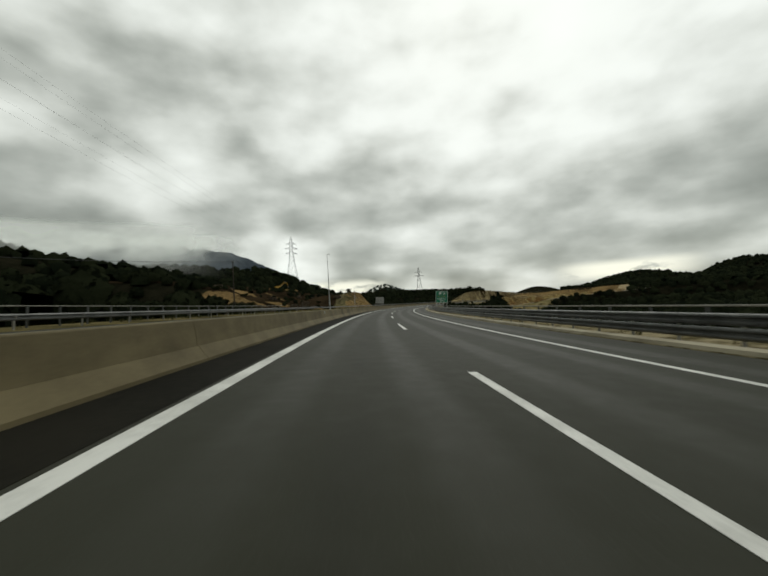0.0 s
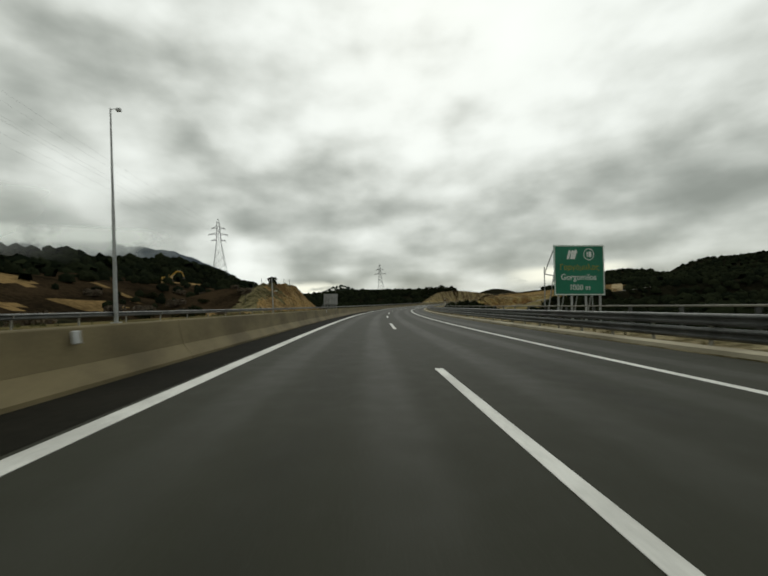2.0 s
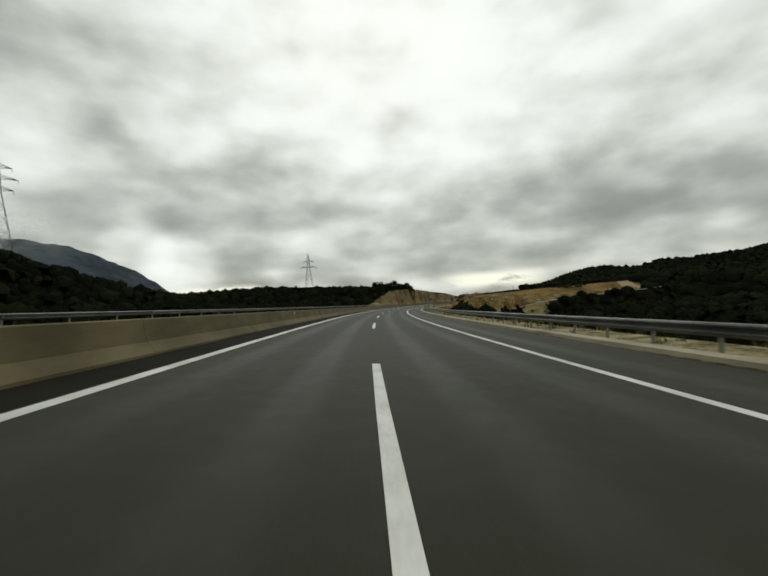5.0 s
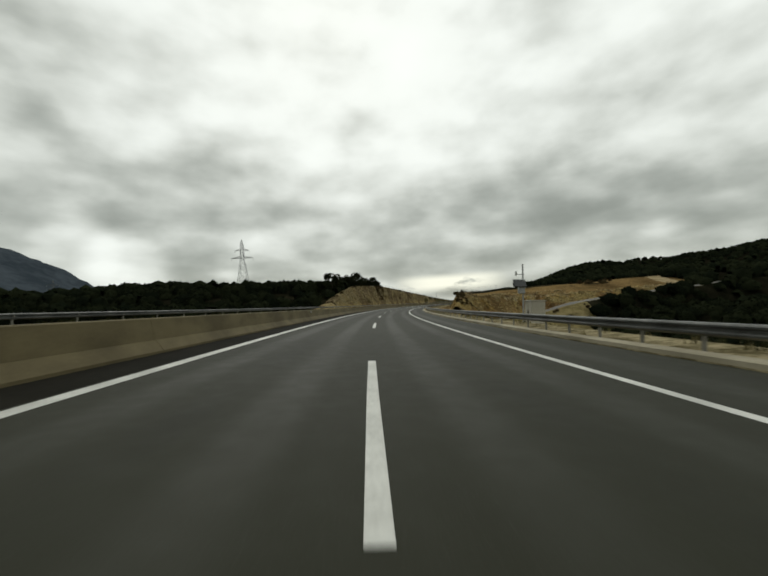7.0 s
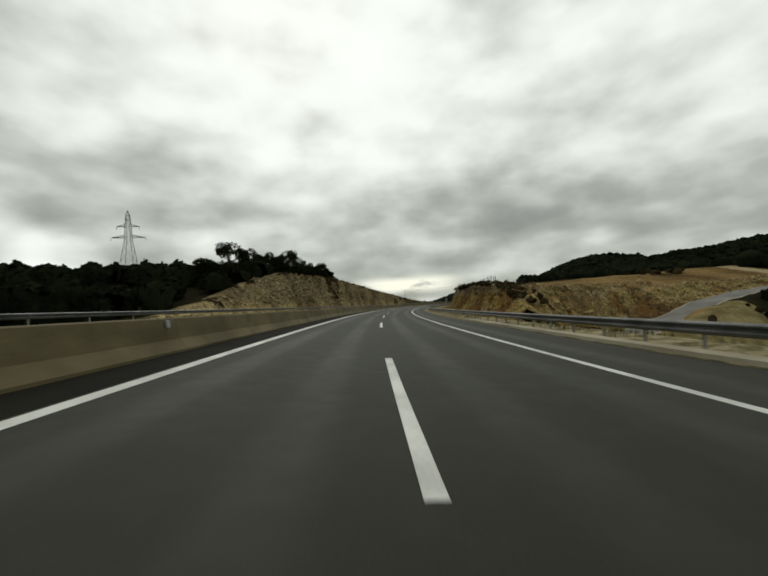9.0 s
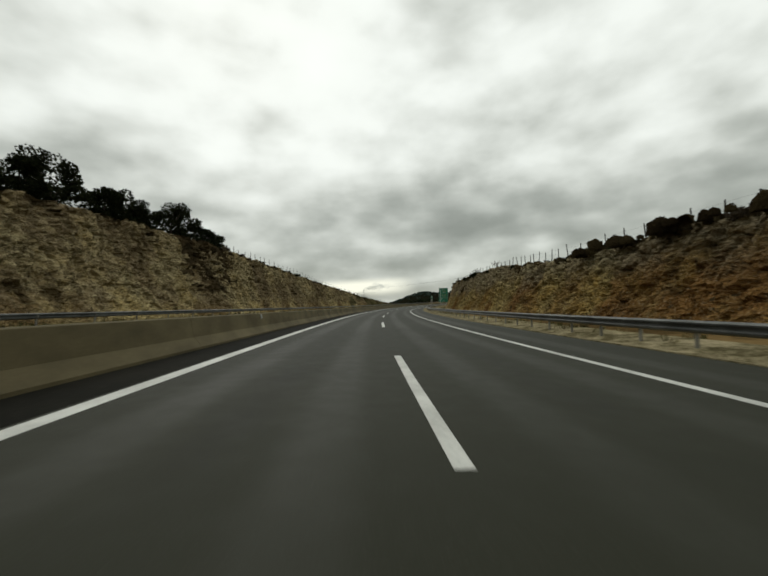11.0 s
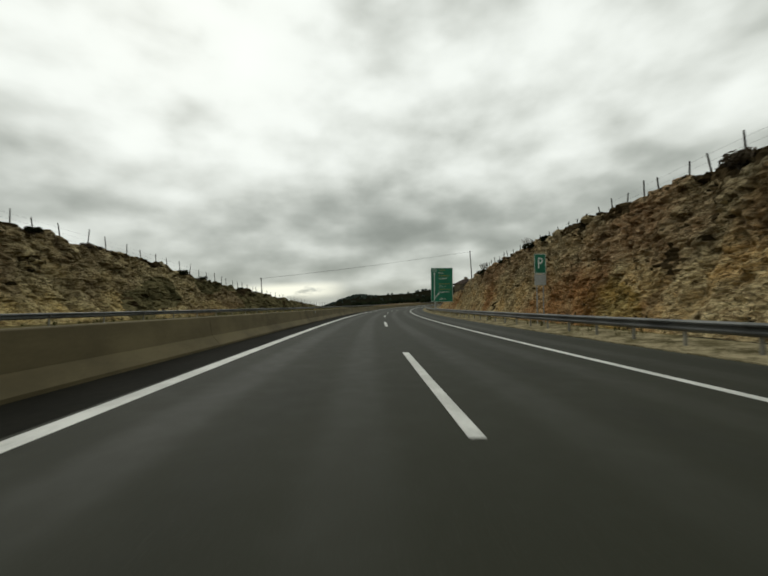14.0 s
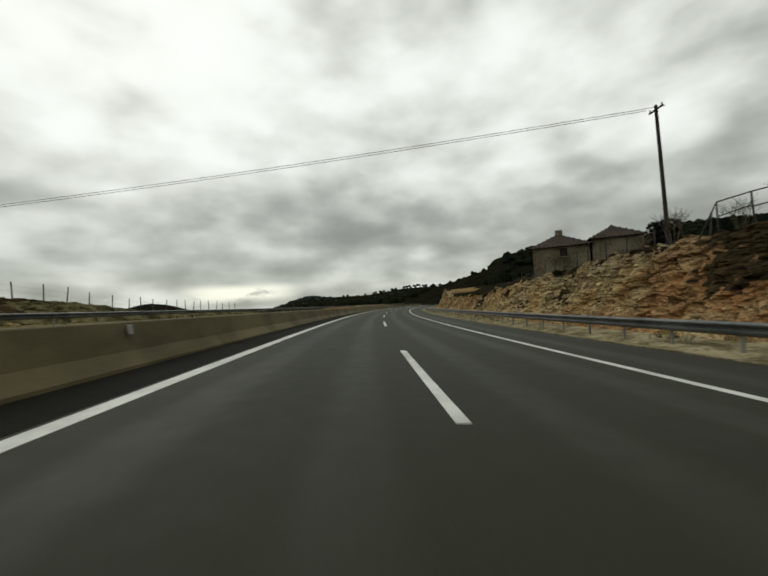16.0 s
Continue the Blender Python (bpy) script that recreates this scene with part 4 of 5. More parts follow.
def exit_sign():
    """Square green exit board on four posts with raking struts behind."""
    sign = new("exit_sign")
    w, h, base = 3.2, 2.8, 1.72
    mid = base + h / 2
    part("panel", slab(bmesh.new(), w, h, 0.05, 0, mid), GREEN, sign, "green reflective sign panel")
    part("border", border(bmesh.new(), w - 0.04, h - 0.04, 0, mid, 0.05, -0.028), WHITE, sign)
    fork = bmesh.new()
    for x0, x1 in ((-0.72, -0.56), (-0.50, -0.38)):
        arrow(fork, (x0, base + 2.02), (x1, base + 2.55), 0.14, 0.16)
    arrow(fork, (-0.36, base + 2.02), (-0.16, base + 2.58), 0.16, 0.22)
    part("exit_symbol", fork, WHITE, sign).matrix_basis = pose(0, -0.034, 0)
    ring = bmesh.new()
    for k in range(24):
        a = 2 * math.pi * k / 24
        box(ring, (0.085, 0.006, 0.04), pose(0.62 + 0.31 * math.sin(a), -0.032, base + 2.28 + 0.31 * math.cos(a), 0, math.degrees(a), 0))
    part("number_ring", ring, WHITE, sign)
    bars = bmesh.new()
    box(bars, (0.07, 0.006, 0.3), pose(0.53, -0.032, base + 2.28))
    box(bars, (0.17, 0.006, 0.3), pose(0.70, -0.032, base + 2.28))
    part("number_bars", bars, WHITE, sign)
    lettering("greek_name", "Γοργόμυλος", 0.43, words_at(-1.24, base + 1.42), YELLOW, sign)
    lettering("latin_name", "Gorgomilos", 0.47, words_at(-1.18, base + 0.86), WHITE, sign)
    lettering("distance", "1000 m", 0.44, words_at(-0.66, base + 0.30), WHITE, sign)
    for x in (-1.3, -0.45, 0.45, 1.35):
        part("post", box(bmesh.new(), (0.10, 0.10, 5.9), pose(x, 0.09, 1.55), 0.01), BARE, sign)
        part("strut", rod(bmesh.new(), (x, 0.14, base + 2.3), (x - 0.3, 1.7, -1.2), 0.035), BARE, sign)
    for x in (-1.6, 1.6):
        part("stay", rod(bmesh.new(), (x, 0.06, base + 2.5), (x, 1.3, base + 1.3), 0.03), BARE, sign)
        part("brace", rod(bmesh.new(), (x, 0.06, base + 1.1), (x, 1.3, base + 1.3), 0.03), BARE, sign)
        part("upright", rod(bmesh.new(), (x, 1.3, base + 1.7), (x, 1.3, -1.2), 0.035), BARE, sign)
    return tagged(sign, "green motorway exit sign on grey steel posts", "road sign")


def route_sign():
    """Tall green board with two directions."""
    sign = new("direction_sign")
    w, h, base = 4.2, 6.6, 1.85
    mid = base + h / 2
    part("panel", slab(bmesh.new(), w, h, 0.06, 0, mid), GREEN, sign, "green reflective sign panel")
    part("border", border(bmesh.new(), w - 0.04, h - 0.04, 0, mid, 0.05, -0.033), WHITE, sign)
    part("ahead_arrow", arrow(bmesh.new(), (-1.42, base + 0.28), (-1.42, base + 5.75), 0.13, 0.42), WHITE, sign).matrix_basis = pose(0, -0.036, 0)
    part("exit_arrow", arrow(bmesh.new(), (-1.40, base + 0.75), (-0.45, base + 1.75), 0.13, 0.36), WHITE, sign).matrix_basis = pose(0, -0.042, 0)
    part("route_frame", border(bmesh.new(), 0.86, 0.46, -1.42, base + 6.12, 0.04, -0.036), WHITE, sign)
    lettering("route", "A5", 0.42, pose(-1.68, -0.038, base + 5.98, 90), WHITE, sign)
    for words, size, x, z, mat, name in (("Πάτρα", 0.42, -0.6, 6.0, YELLOW, "greek_name"), ("Patra", 0.42, -0.6, 5.5, WHITE, "latin_name"),
                                         ("Φιλιππιάδα", 0.40, -0.6, 4.95, YELLOW, "greek_name"), ("Filippiada", 0.42, -0.6, 4.42, WHITE, "latin_name"),
                                         ("Κλεισούρα", 0.40, -0.55, 3.38, YELLOW, "greek_name"), ("Klisoura", 0.42, -0.55, 2.88, WHITE, "latin_name"),
                                         ("Γοργόμυλος", 0.40, -0.55, 2.32, YELLOW, "greek_name"), ("Gorgomilos", 0.42, -0.55, 1.80, WHITE, "latin_name"),
                                         ("500 m", 0.46, -0.45, 0.42, WHITE, "distance")):
        lettering(name, words, size, pose(x, -0.038, base + z, 90), mat, sign)
    for x in (-1.2,):
        part("post", rod(bmesh.new(), (x, 0.22, -1.2), (x, 0.22, base + h - 0.3), 0.19, sides=14), BARE, sign)
        for z in (0.8, 2.6, 4.4, 6.0):
            part("bracket", box(bmesh.new(), (0.5, 0.08, 0.1), pose(x, 0.06, base + z), 0.01), BARE, sign)
    for z in (0.8, 2.6, 4.4, 6.0):
        part("rib", box(bmesh.new(), (w - 0.2, 0.05, 0.08), pose(0, 0.06, base + z), 0.01), BARE, sign)
    return tagged(sign, "tall green direction sign on a thick grey post", "road sign")


def parking_sign():
    sign = new("parking_sign")
    part("panel", slab(bmesh.new(), 0.9, 1.1, 0.03, 0, 3.45), GREEN, sign, "green sign panel")
    part("border", border(bmesh.new(), 0.88, 1.08, 0, 3.45, 0.03, -0.018), WHITE, sign)
    lettering("letter", "P", 0.85, pose(-0.22, -0.022, 3.2, 90), WHITE, sign)
    part("lower_panel", slab(bmesh.new(), 0.9, 0.6, 0.03, 0, 2.56), BARE, sign, "plain grey lower panel")
    for x in (-0.25, 0.25):
        part("post", rod(bmesh.new(), (x, 0.05, -0.8), (x, 0.05, 3.9), 0.04), BARE, sign)
    return tagged(sign, "green parking sign on posts behind the guard rail", "road sign")


def sign_back():
    """A board for the other direction, seen from behind."""
    sign = new("sign_seen_from_behind")
    w, h, base = 4.7, 2.9, 1.3
    part("panel", slab(bmesh.new(), w, h, 0.05, 0, base + h / 2), BARE, sign)
    for k in range(5):
        part("rib", box(bmesh.new(), (w - 0.1, 0.06, 0.07), pose(0, -0.055, base + 0.25 + 0.6 * k), 0.01), BARE, sign)
    for x in (-2.0, -1.0, 0.0, 1.0, 2.0):
        part("post", box(bmesh.new(), (0.10, 0.12, 5.4), pose(x, -0.15, 1.55), 0.01), BARE, sign)
        part("strut", rod(bmesh.new(), (x, -0.2, base + 2.3), (x, -2.0, -1.0), 0.04), BARE, sign)
        part("tie", rod(bmesh.new(), (x, -0.2, base + 0.8), (x, -1.3, base - 0.2), 0.03), BARE, sign)
    return tagged(sign, "bare grey back of a large road sign on braced posts", "road sign")


exit_sign().matrix_basis = road_frame(92.6) @ pose(10.35, 0, 0, 0, 0, -2) @ Matrix.Scale(0.87, 4, (1, 0, 0))
route_sign().matrix_basis = road_frame(576.4) @ pose(9.85, 0, 0, 0, 0, -6)
parking_sign().matrix_basis = road_frame(522.0) @ pose(8.4, 0, 0, 0, 0, -3) @ Matrix.Scale(0.7, 4, (1, 0, 0))
sign_back().matrix_basis = road_frame(176) @ pose(-19.1, 0, 0, 0, 0, -10) @ Matrix.Scale(0.88, 4, (1, 0, 0))


# ---- masts, pylons and wires ----
def mast():
    pole = new("camera_mast")
    part("shaft", rod(bmesh.new(), (0, 0, -0.5), (0, 0, 7.5), 0.13, 0.095, 12), BARE, pole)
    part("upper_shaft", rod(bmesh.new(), (0, 0, 7.5), (0, 0, 14.3), 0.085, 0.045, 10), BARE, pole)
    part("base_plate", box(bmesh.new(), (0.5, 0.5, 0.06), pose(0, 0, 0.06), 0.01), BARE, pole)
    arm = bmesh.new()
    rod(arm, (0, 0, 14.2), (0.55, 0, 14.35), 0.025)
    part("arm", arm, BARE, pole)
    part("camera_box", box(bmesh.new(), (0.3, 0.2, 0.22), pose(0.5, 0, 14.2), 0.03), BARE, pole)
    return tagged(pole, "slender grey steel camera mast beyond the opposite carriageway", "mast")


mast().matrix_basis = Matrix.Translation(road(96.8, -17.75))


def sensor_pole():
    pole = new("sensor_pole")
    part("shaft", rod(bmesh.new(), (0, 0, -0.6), (0, 0, 5.6), 0.085, 0.07, 12), BARE, pole)
    part("cap", rod(bmesh.new(), (0, 0, 5.6), (0, 0, 5.66), 0.085, 0.03, 12), BARE, pole)
    part("base_plate", box(bmesh.new(), (0.4, 0.4, 0.05), pose(0, 0, 0.05), 0.01), BARE, pole)
    arm = part("arm", rod(bmesh.new(), (0, 0, 3.5), (0.55, -0.1, 3.5), 0.03), BARE, pole)
    part("sensor_head", box(bmesh.new(), (0.34, 0.14, 0.13), pose(0.6, -0.1, 3.52), 0.03), WHITE, arm, "small white sensor head")
    return tagged(pole, "short pale grey pole with a sensor on an arm", "pole")


sensor_pole().matrix_basis = Matrix.Translation(road(133.6, -19.0))


def pylon(tall, arms):
    """A lattice tower: four legs, bracing on each side and cross arms."""
    tower = new("pylon")
    def half(z):
        waist = tall * 0.62
        return np.interp(z, (0, waist, tall * 0.93, tall), (tall * 0.115, tall * 0.035, tall * 0.022, 0.05))
    levels = np.concatenate((np.linspace(0, tall * 0.62, 6), np.linspace(tall * 0.68, tall, 7)))
    corners = ((-1, -1), (1, -1), (1, 1), (-1, 1))
    for cx, cy in corners:
        leg = bmesh.new()
        for a, b in zip(levels[:-1], levels[1:]):
            rod(leg, (cx * half(a), cy * half(a), a), (cx * half(b), cy * half(b), b), 0.09, sides=4)
        part("leg", leg, LATTICE, tower)
    for k in range(4):
        (ax, ay), (bx, by) = corners[k], corners[(k + 1) % 4]
        side = bmesh.new()
        for a, b in zip(levels[:-1], levels[1:]):
            p, q = half(a), half(b)
            rod(side, (ax * p, ay * p, a), (bx * q, by * q, b), 0.048, sides=4)
            rod(side, (bx * p, by * p, a), (ax * q, ay * q, b), 0.048, sides=4)
            rod(side, (ax * q, ay * q, b), (bx * q, by * q, b), 0.04, sides=4)
        part("bracing", side, LATTICE, tower)
    for z, reach in arms:
        for sgn in (-1, 1):
            arm = bmesh.new()
            w = half(z * tall)
            tip = (sgn * reach, 0, z * tall)
            for cy in (-1, 1):
                rod(arm, (sgn * w, cy * w, z * tall), tip, 0.10, sides=4)
                rod(arm, (sgn * w, cy * w, z * tall + tall * 0.03), tip, 0.08, sides=4)
            part("cross_arm", arm, LATTICE, tower)
            part("insulator", rod(bmesh.new(), tip, (tip[0], 0, tip[2] - 1.4), 0.10, sides=6), BARE, tower)
    return tagged(tower, "grey steel lattice pylon standing among dark trees", "pylon", "power line pylons")


LATTICE = grained("weathered_steel", (0.10, 0.105, 0.10), (0.17, 0.175, 0.17), 0.5, 8, 0.7, 0.3, 0.05, 0.002)


def land(x, y):
    return float(lie(np.array([float(x)]), np.array([float(y)]))[0])


PYLON_A = Vector((-66, 366, land(-66, 366) - 1))
PYLON_B = Vector((76, 512, land(76, 512) - 1))
TOP_A, TOP_B = 72.0 - PYLON_A.z, 50.5 - PYLON_B.z
pylon(TOP_A, ((0.64, 5.2), (0.74, 6.6), (0.84, 4.8))).matrix_basis = Matrix.Translation(PYLON_A) @ pose(0, 0, 0, 0, 0, 20)
pylon(TOP_B, ((0.66, 7.0), (0.80, 4.6))).matrix_basis = Matrix.Translation(PYLON_B) @ pose(0, 0, 0, 0, 0, -20)
third = pylon(34.0, ((0.74, 5.2), (0.85, 5.0)))
third.matrix_basis = Matrix.Translation((-84, 740, land(-84, 740) - 1)) @ pose(0, 0, 0, 0, 0, 10)


def hung(name, a, b, sag, r, label, group="", n=24):
    """A wire hung between two points."""
    curve = bpy.data.curves.new(name, "CURVE")
    curve.dimensions, curve.bevel_depth, curve.bevel_resolution = "3D", r, 0
    line = curve.splines.new("POLY")
    line.points.add(n)
    for i in range(n + 1):
        t = i / n
        p = Vector(a).lerp(Vector(b), t)
        line.points[i].co = (p.x, p.y, p.z - 4 * sag * t * (1 - t), 1)
    ob = new(name, curve)
    ob.data.materials.append(WIRE)
    return tagged(ob, label, "wire", group)


for k, (z, out) in enumerate(((0.64, -5.2), (0.64, 5.2), (0.74, -6.6), (0.74, 6.6), (0.84, -4.8), (0.84, 4.8))):
    start = PYLON_A + Vector((out, 0, z * TOP_A - 1.4))
    hung("power_line", start, (-88 + out, -60, 62 + 3 * (k // 2)), 6.0, 0.014, "thin dark power line sagging from the pylon", "power lines")


def wooden_pole(tall, arm=True):
    pole = new("wooden_pole")
    part("shaft", rod(bmesh.new(), (0, 0, -1.0), (0, 0, tall), 0.15, 0.10, 10), WOOD, pole)
    if arm:
        part("cross_arm", box(bmesh.new(), (0.10, 1.3, 0.10), pose(0, 0, tall - 0.3), 0.01), WOOD, pole)
        for y in (-0.55, 0.0, 0.55):
            part("insulator", rod(bmesh.new(), (0, y, tall - 0.25), (0, y, tall + 0.02 - 0.1), 0.05), BARE, pole)
    return tagged(pole, "dark wooden power pole carrying overhead wires", "pole", "wooden poles")


def stand_pole(s, u, top, arm=True):
    p = place_on(s, u)
    ob = wooden_pole(top - BANK * 0 + road(s, u, 0).z - p.z, arm)
    ob.matrix_basis = Matrix.Translation(p) @ pose(0, 0, 0, 0, 0, -math.degrees(s / R))
    return road(s, u, top - 0.2)


pole_right = stand_pole(597.6, 19.0, 14.6)
pole_left = stand_pole(604.5, -38.0, 8.8)
pole_far = stand_pole(81, -35.0, 10.9)
for dy in (-0.55, 0.55):
    hung("overhead_wire", pole_right + Vector((0, dy, 0)), pole_left + Vector((0, dy, 0)), 0.35, 0.018, "thin overhead wire across the motorway", "overhead wires")
    hung("overhead_wire", pole_far + Vector((0, dy, 0)), pole_far + Vector((-60, -40 + dy, 3)), 1.5, 0.018, "thin overhead wire beside the motorway", "overhead wires")


# ---- fences ----
POST = grained("fence_post", (0.03, 0.027, 0.022), (0.07, 0.065, 0.055), 1.0, 14, 0.85)


def fence(u_of, h_of, s0, s1, gap, tall, label, seed):
    """A run of leaning stakes with three wires, in lengths of ten stakes."""
    rng = random.Random(seed)
    stake = rod(bmesh.new(), (0, 0, -0.6), (0, 0, tall), 0.05, 0.042, 6)
    stake_mesh = bpy.data.meshes.new("stake")
    stake.to_mesh(stake_mesh)
    stake.free()
    stake_mesh.materials.append(POST)
    spots = np.arange(s0, s1, gap)
    for first in range(0, len(spots) - 1, 10):
        some = spots[first:first + 11]
        run = new("fence")
        tops = []
        for s in some[:10]:
            s = s + rng.uniform(-0.3, 0.3)
            base = road(s, u_of(s), h_of(s))
            ob = new("stake", stake_mesh)
            ob.parent = run
            ob.matrix_basis = Matrix.Translation(base) @ pose(0, 0, 0, rng.uniform(-6, 6), rng.uniform(-6, 6), 0) @ Matrix.Scale(rng.uniform(0.85, 1.1), 4, (0, 0, 1))
            tops.append(base)
        for z in (0.35, 0.8, 1.2):
            wire = bmesh.new()
            for a, b in zip(tops[:-1], tops[1:]):
                rod(wire, a + Vector((0, 0, z)), b + Vector((0, 0, z)), 0.005, sides=3)
            part("wire", wire, WIRE, run)
        tagged(run, label, "fence", label)


fence(lambda s: right_face(s) + 5.0 + 0.6 * math.sin(s / 7), lambda s: float(np.interp(s, RIGHT_S, RIGHT_H)) - 0.1, 392, 632, 2.0, 1.45, "wire fence on thin stakes along the top of the cutting", 1)
fence(lambda s: -26.4 - 0.5 * math.sin(s / 9), lambda s: float(np.interp(s, LEFT_S, LEFT_H)) - 0.1, 446, 640, 2.3, 1.65, "wire fence on stakes above the opposite carriageway", 2)


def handrail(u, s0, count, gap, label):
    """Bridge railing: short square posts and a top pipe."""
    for first in range(0, count, 10):
        run = new("bridge_railing")
        n = min(10, count - first)
        for i in range(n):
            ob = part("post", box(bmesh.new(), (0.06, 0.12, 1.45), pose(0, 0, 0.42), 0.008), STEEL, run)
            ob.matrix_basis = road_frame(0).inverted() @ road_frame(gap * i) @ pose(u, 0, 0)
        ring = [(u + 0.03 * math.cos(a), 1.13 + 0.03 * math.sin(a)) for a in np.linspace(0, 2 * math.pi, 9)[:-1]]
        part("top_pipe", swept("top_pipe", ring, 0, gap * n, gap, ZINC, local=0), ZINC, run)
        ring = [(a, b - 0.42) for a, b in ring]
        part("lower_pipe", swept("lower_pipe", ring, 0, gap * n, gap, ZINC, local=0), ZINC, run)
        run.matrix_basis = road_frame(s0 + gap * first)
        tagged(run, label, "railing", label)


handrail(8.5, -22.4, 70, 2.4, "grey steel bridge railing behind the guard rail")
handrail(-19.2, -34, 50, 2.0, "grey steel bridge railing beyond the opposite carriageway")

# pale kerb beside the hard shoulder up to the cutting
tagged(new("kerb", swept("kerb", ((6.52, -0.2), (6.54, 0.13), (6.60, 0.16), (6.92, 0.17), (6.92, -0.2)), S0, 352, 4.0, KERB)), "pale concrete kerb and gutter beside the hard shoulder", "kerb", kind="structure")


# ---- the side road round the field ----
def side_road():
    us = np.linspace(21, 134, 80)
    verts, kerbs = [], []
    for u in us:
        s = float(np.interp(u, SIDE_U, SIDE_S))
        p = road(s, u)
        q = road(float(np.interp(u + 0.5, SIDE_U, SIDE_S)), u + 0.5)
        along = (q - p)
        along.z = 0
        along.normalize()
        across = Vector((along.y, -along.x, 0))
        z = land(p.x, p.y) + 0.14
        for d in (-2.7, -2.35, 2.35, 2.7):
            verts.append((p + across * d).to_tuple()[:2] + (z + (0.02 if abs(d) < 2.5 else -0.02),))
    faces = grid_faces(len(us), 4)
    index = [0 if i % 3 == 1 else 1 for i in range(len(faces))]
    me = mesh_of("side_road", verts, faces, [TRACK, KERB], True, index)
    tagged(new("side_road", me), "narrow grey side road with pale edges climbing past the field", "road", kind="structure")


TRACK = grained("worn_asphalt", (0.11, 0.105, 0.095), (0.17, 0.16, 0.145), 0.3, 7, 0.9)
side_road()


def slope_u(s):
    return 14.5 + 0.42 * (s - 384)


fence(slope_u, lambda s: place_on(s, slope_u(s)).z + BANK * slope_u(s), 384, 430, 2.6, 1.7, "wire fence on stakes across the ochre slope", 4)
fence(lambda s: -26.8, lambda s: float(np.interp(s, KNOLL_S, KNOLL_H)) - 0.3, 141, 170, 4.2, 1.7, "thin stakes of a fence on the golden knoll", 6)

# ---- houses on the top of the cutting ----
STONE = grained("house_stone", (0.085, 0.070, 0.046), (0.235, 0.20, 0.135), 0.5, 4.5, 0.9, 0, 0.9, 0.06, 0.1)
TILE = grained("old_roof_tile", (0.028, 0.019, 0.014), (0.066, 0.043, 0.031), 0.5, 4, 0.9, 0, 0.6, 0.04)
# near-black colour that stands in for the shade inside a window
DARK = grained("painted_opening_shade", (0.010, 0.009, 0.008), (0.02, 0.018, 0.016), 1.0, 6, 0.8)


def stone_house(w, d, eave, ridge, chimney, label):
    house = new("house")
    part("wall", box(bmesh.new(), (w, d, eave), pose(0, 0, eave / 2), 0.03), STONE, house, "rough beige stone wall")
    # a hipped roof with rows of tiles on its four slopes
    rise, eaves = ridge - eave, 0.4
    hx, hy, top = w / 2 + eaves, d / 2 + eaves, ridge + 0.12
    low = eave - rise * eaves / (w / 2)
    half = max(0.3, hy - hx)
    bm = bmesh.new()
    corners = [bm.verts.new((x, y, low)) for x, y in ((-hx, -hy), (hx, -hy), (hx, hy), (-hx, hy))]
    crown = [bm.verts.new((0, -half, top)), bm.verts.new((0, half, top))]
    for f in ((corners[0], corners[1], crown[0]), (corners[1], corners[2], crown[1], crown[0]), (corners[2], corners[3], crown[1]), (corners[3], corners[0], crown[0], crown[1]), corners[::-1]):
        bm.faces.new(f)
    roof = part("roof", bm, TILE, house, "dark weathered tile roof")
    for k in range(int(2 * hx / 0.42)):
        x = -hx + 0.21 + 0.42 * k
        run = 1 - abs(x) / hx
        part("tile_course", rod(bmesh.new(), (x, -hy, low + 0.03), (x, -hy + (hy - half) * run, low + (top - low) * run + 0.03), 0.07, sides=5), TILE, roof)
    part("ridge_tile", rod(bmesh.new(), (0, -half, top), (0, half, top), 0.12, sides=6), TILE, roof)
    if chimney:
        part("chimney", box(bmesh.new(), (0.7, 0.9, 1.2), pose(0.1, -d / 2 + 2.6, ridge - 0.1), 0.03), STONE, house)
    for x in ((w * 0.05,) if chimney else ()):
        win = part("window", box(bmesh.new(), (0.7, 0.08, 0.8), pose(x, -d / 2 - 0.0, eave * 0.80), 0.01), DARK, house, "dark panel standing in for a shaded window opening")
        part("sill", box(bmesh.new(), (1.0, 0.18, 0.1), pose(x, -d / 2 - 0.05, eave * 0.80 - 0.45), 0.01), STONE, win)
    return tagged(house, label, "house")


def set_house(ob, s, u, z):
    # the gables look back at the road, askew
    p = road(s, u)
    p.z = z
    ob.matrix_basis = Matrix.Translation(p) @ pose(0, 0, 0, 0, 0, -math.degrees(s / R) - 21)


set_house(stone_house(5.2, 8, 4.0, 5.3, True, "old stone house with a low tiled roof above the cutting"), 614.9, 19.5, 2.2)
set_house(stone_house(4.3, 8, 4.4, 5.5, False, "smaller stone house with a tiled roof above the cutting"), 613.0, 24.1, 2.2)


# ---- excavator ----
MACHINE = grained("machine_yellow", (0.30, 0.17, 0.012), (0.44, 0.26, 0.022), 0.8, 9, 0.5, 0, 0.05, 0.002, 0.4)
TRACKS = grained("track_steel", (0.02, 0.02, 0.018), (0.06, 0.052, 0.04), 1.0, 9, 0.8)
GLASS = grained("cab_glass", (0.012, 0.014, 0.016), (0.02, 0.022, 0.024), 1.0, 3, 0.1, 0, 0, 0.001, 0.6)


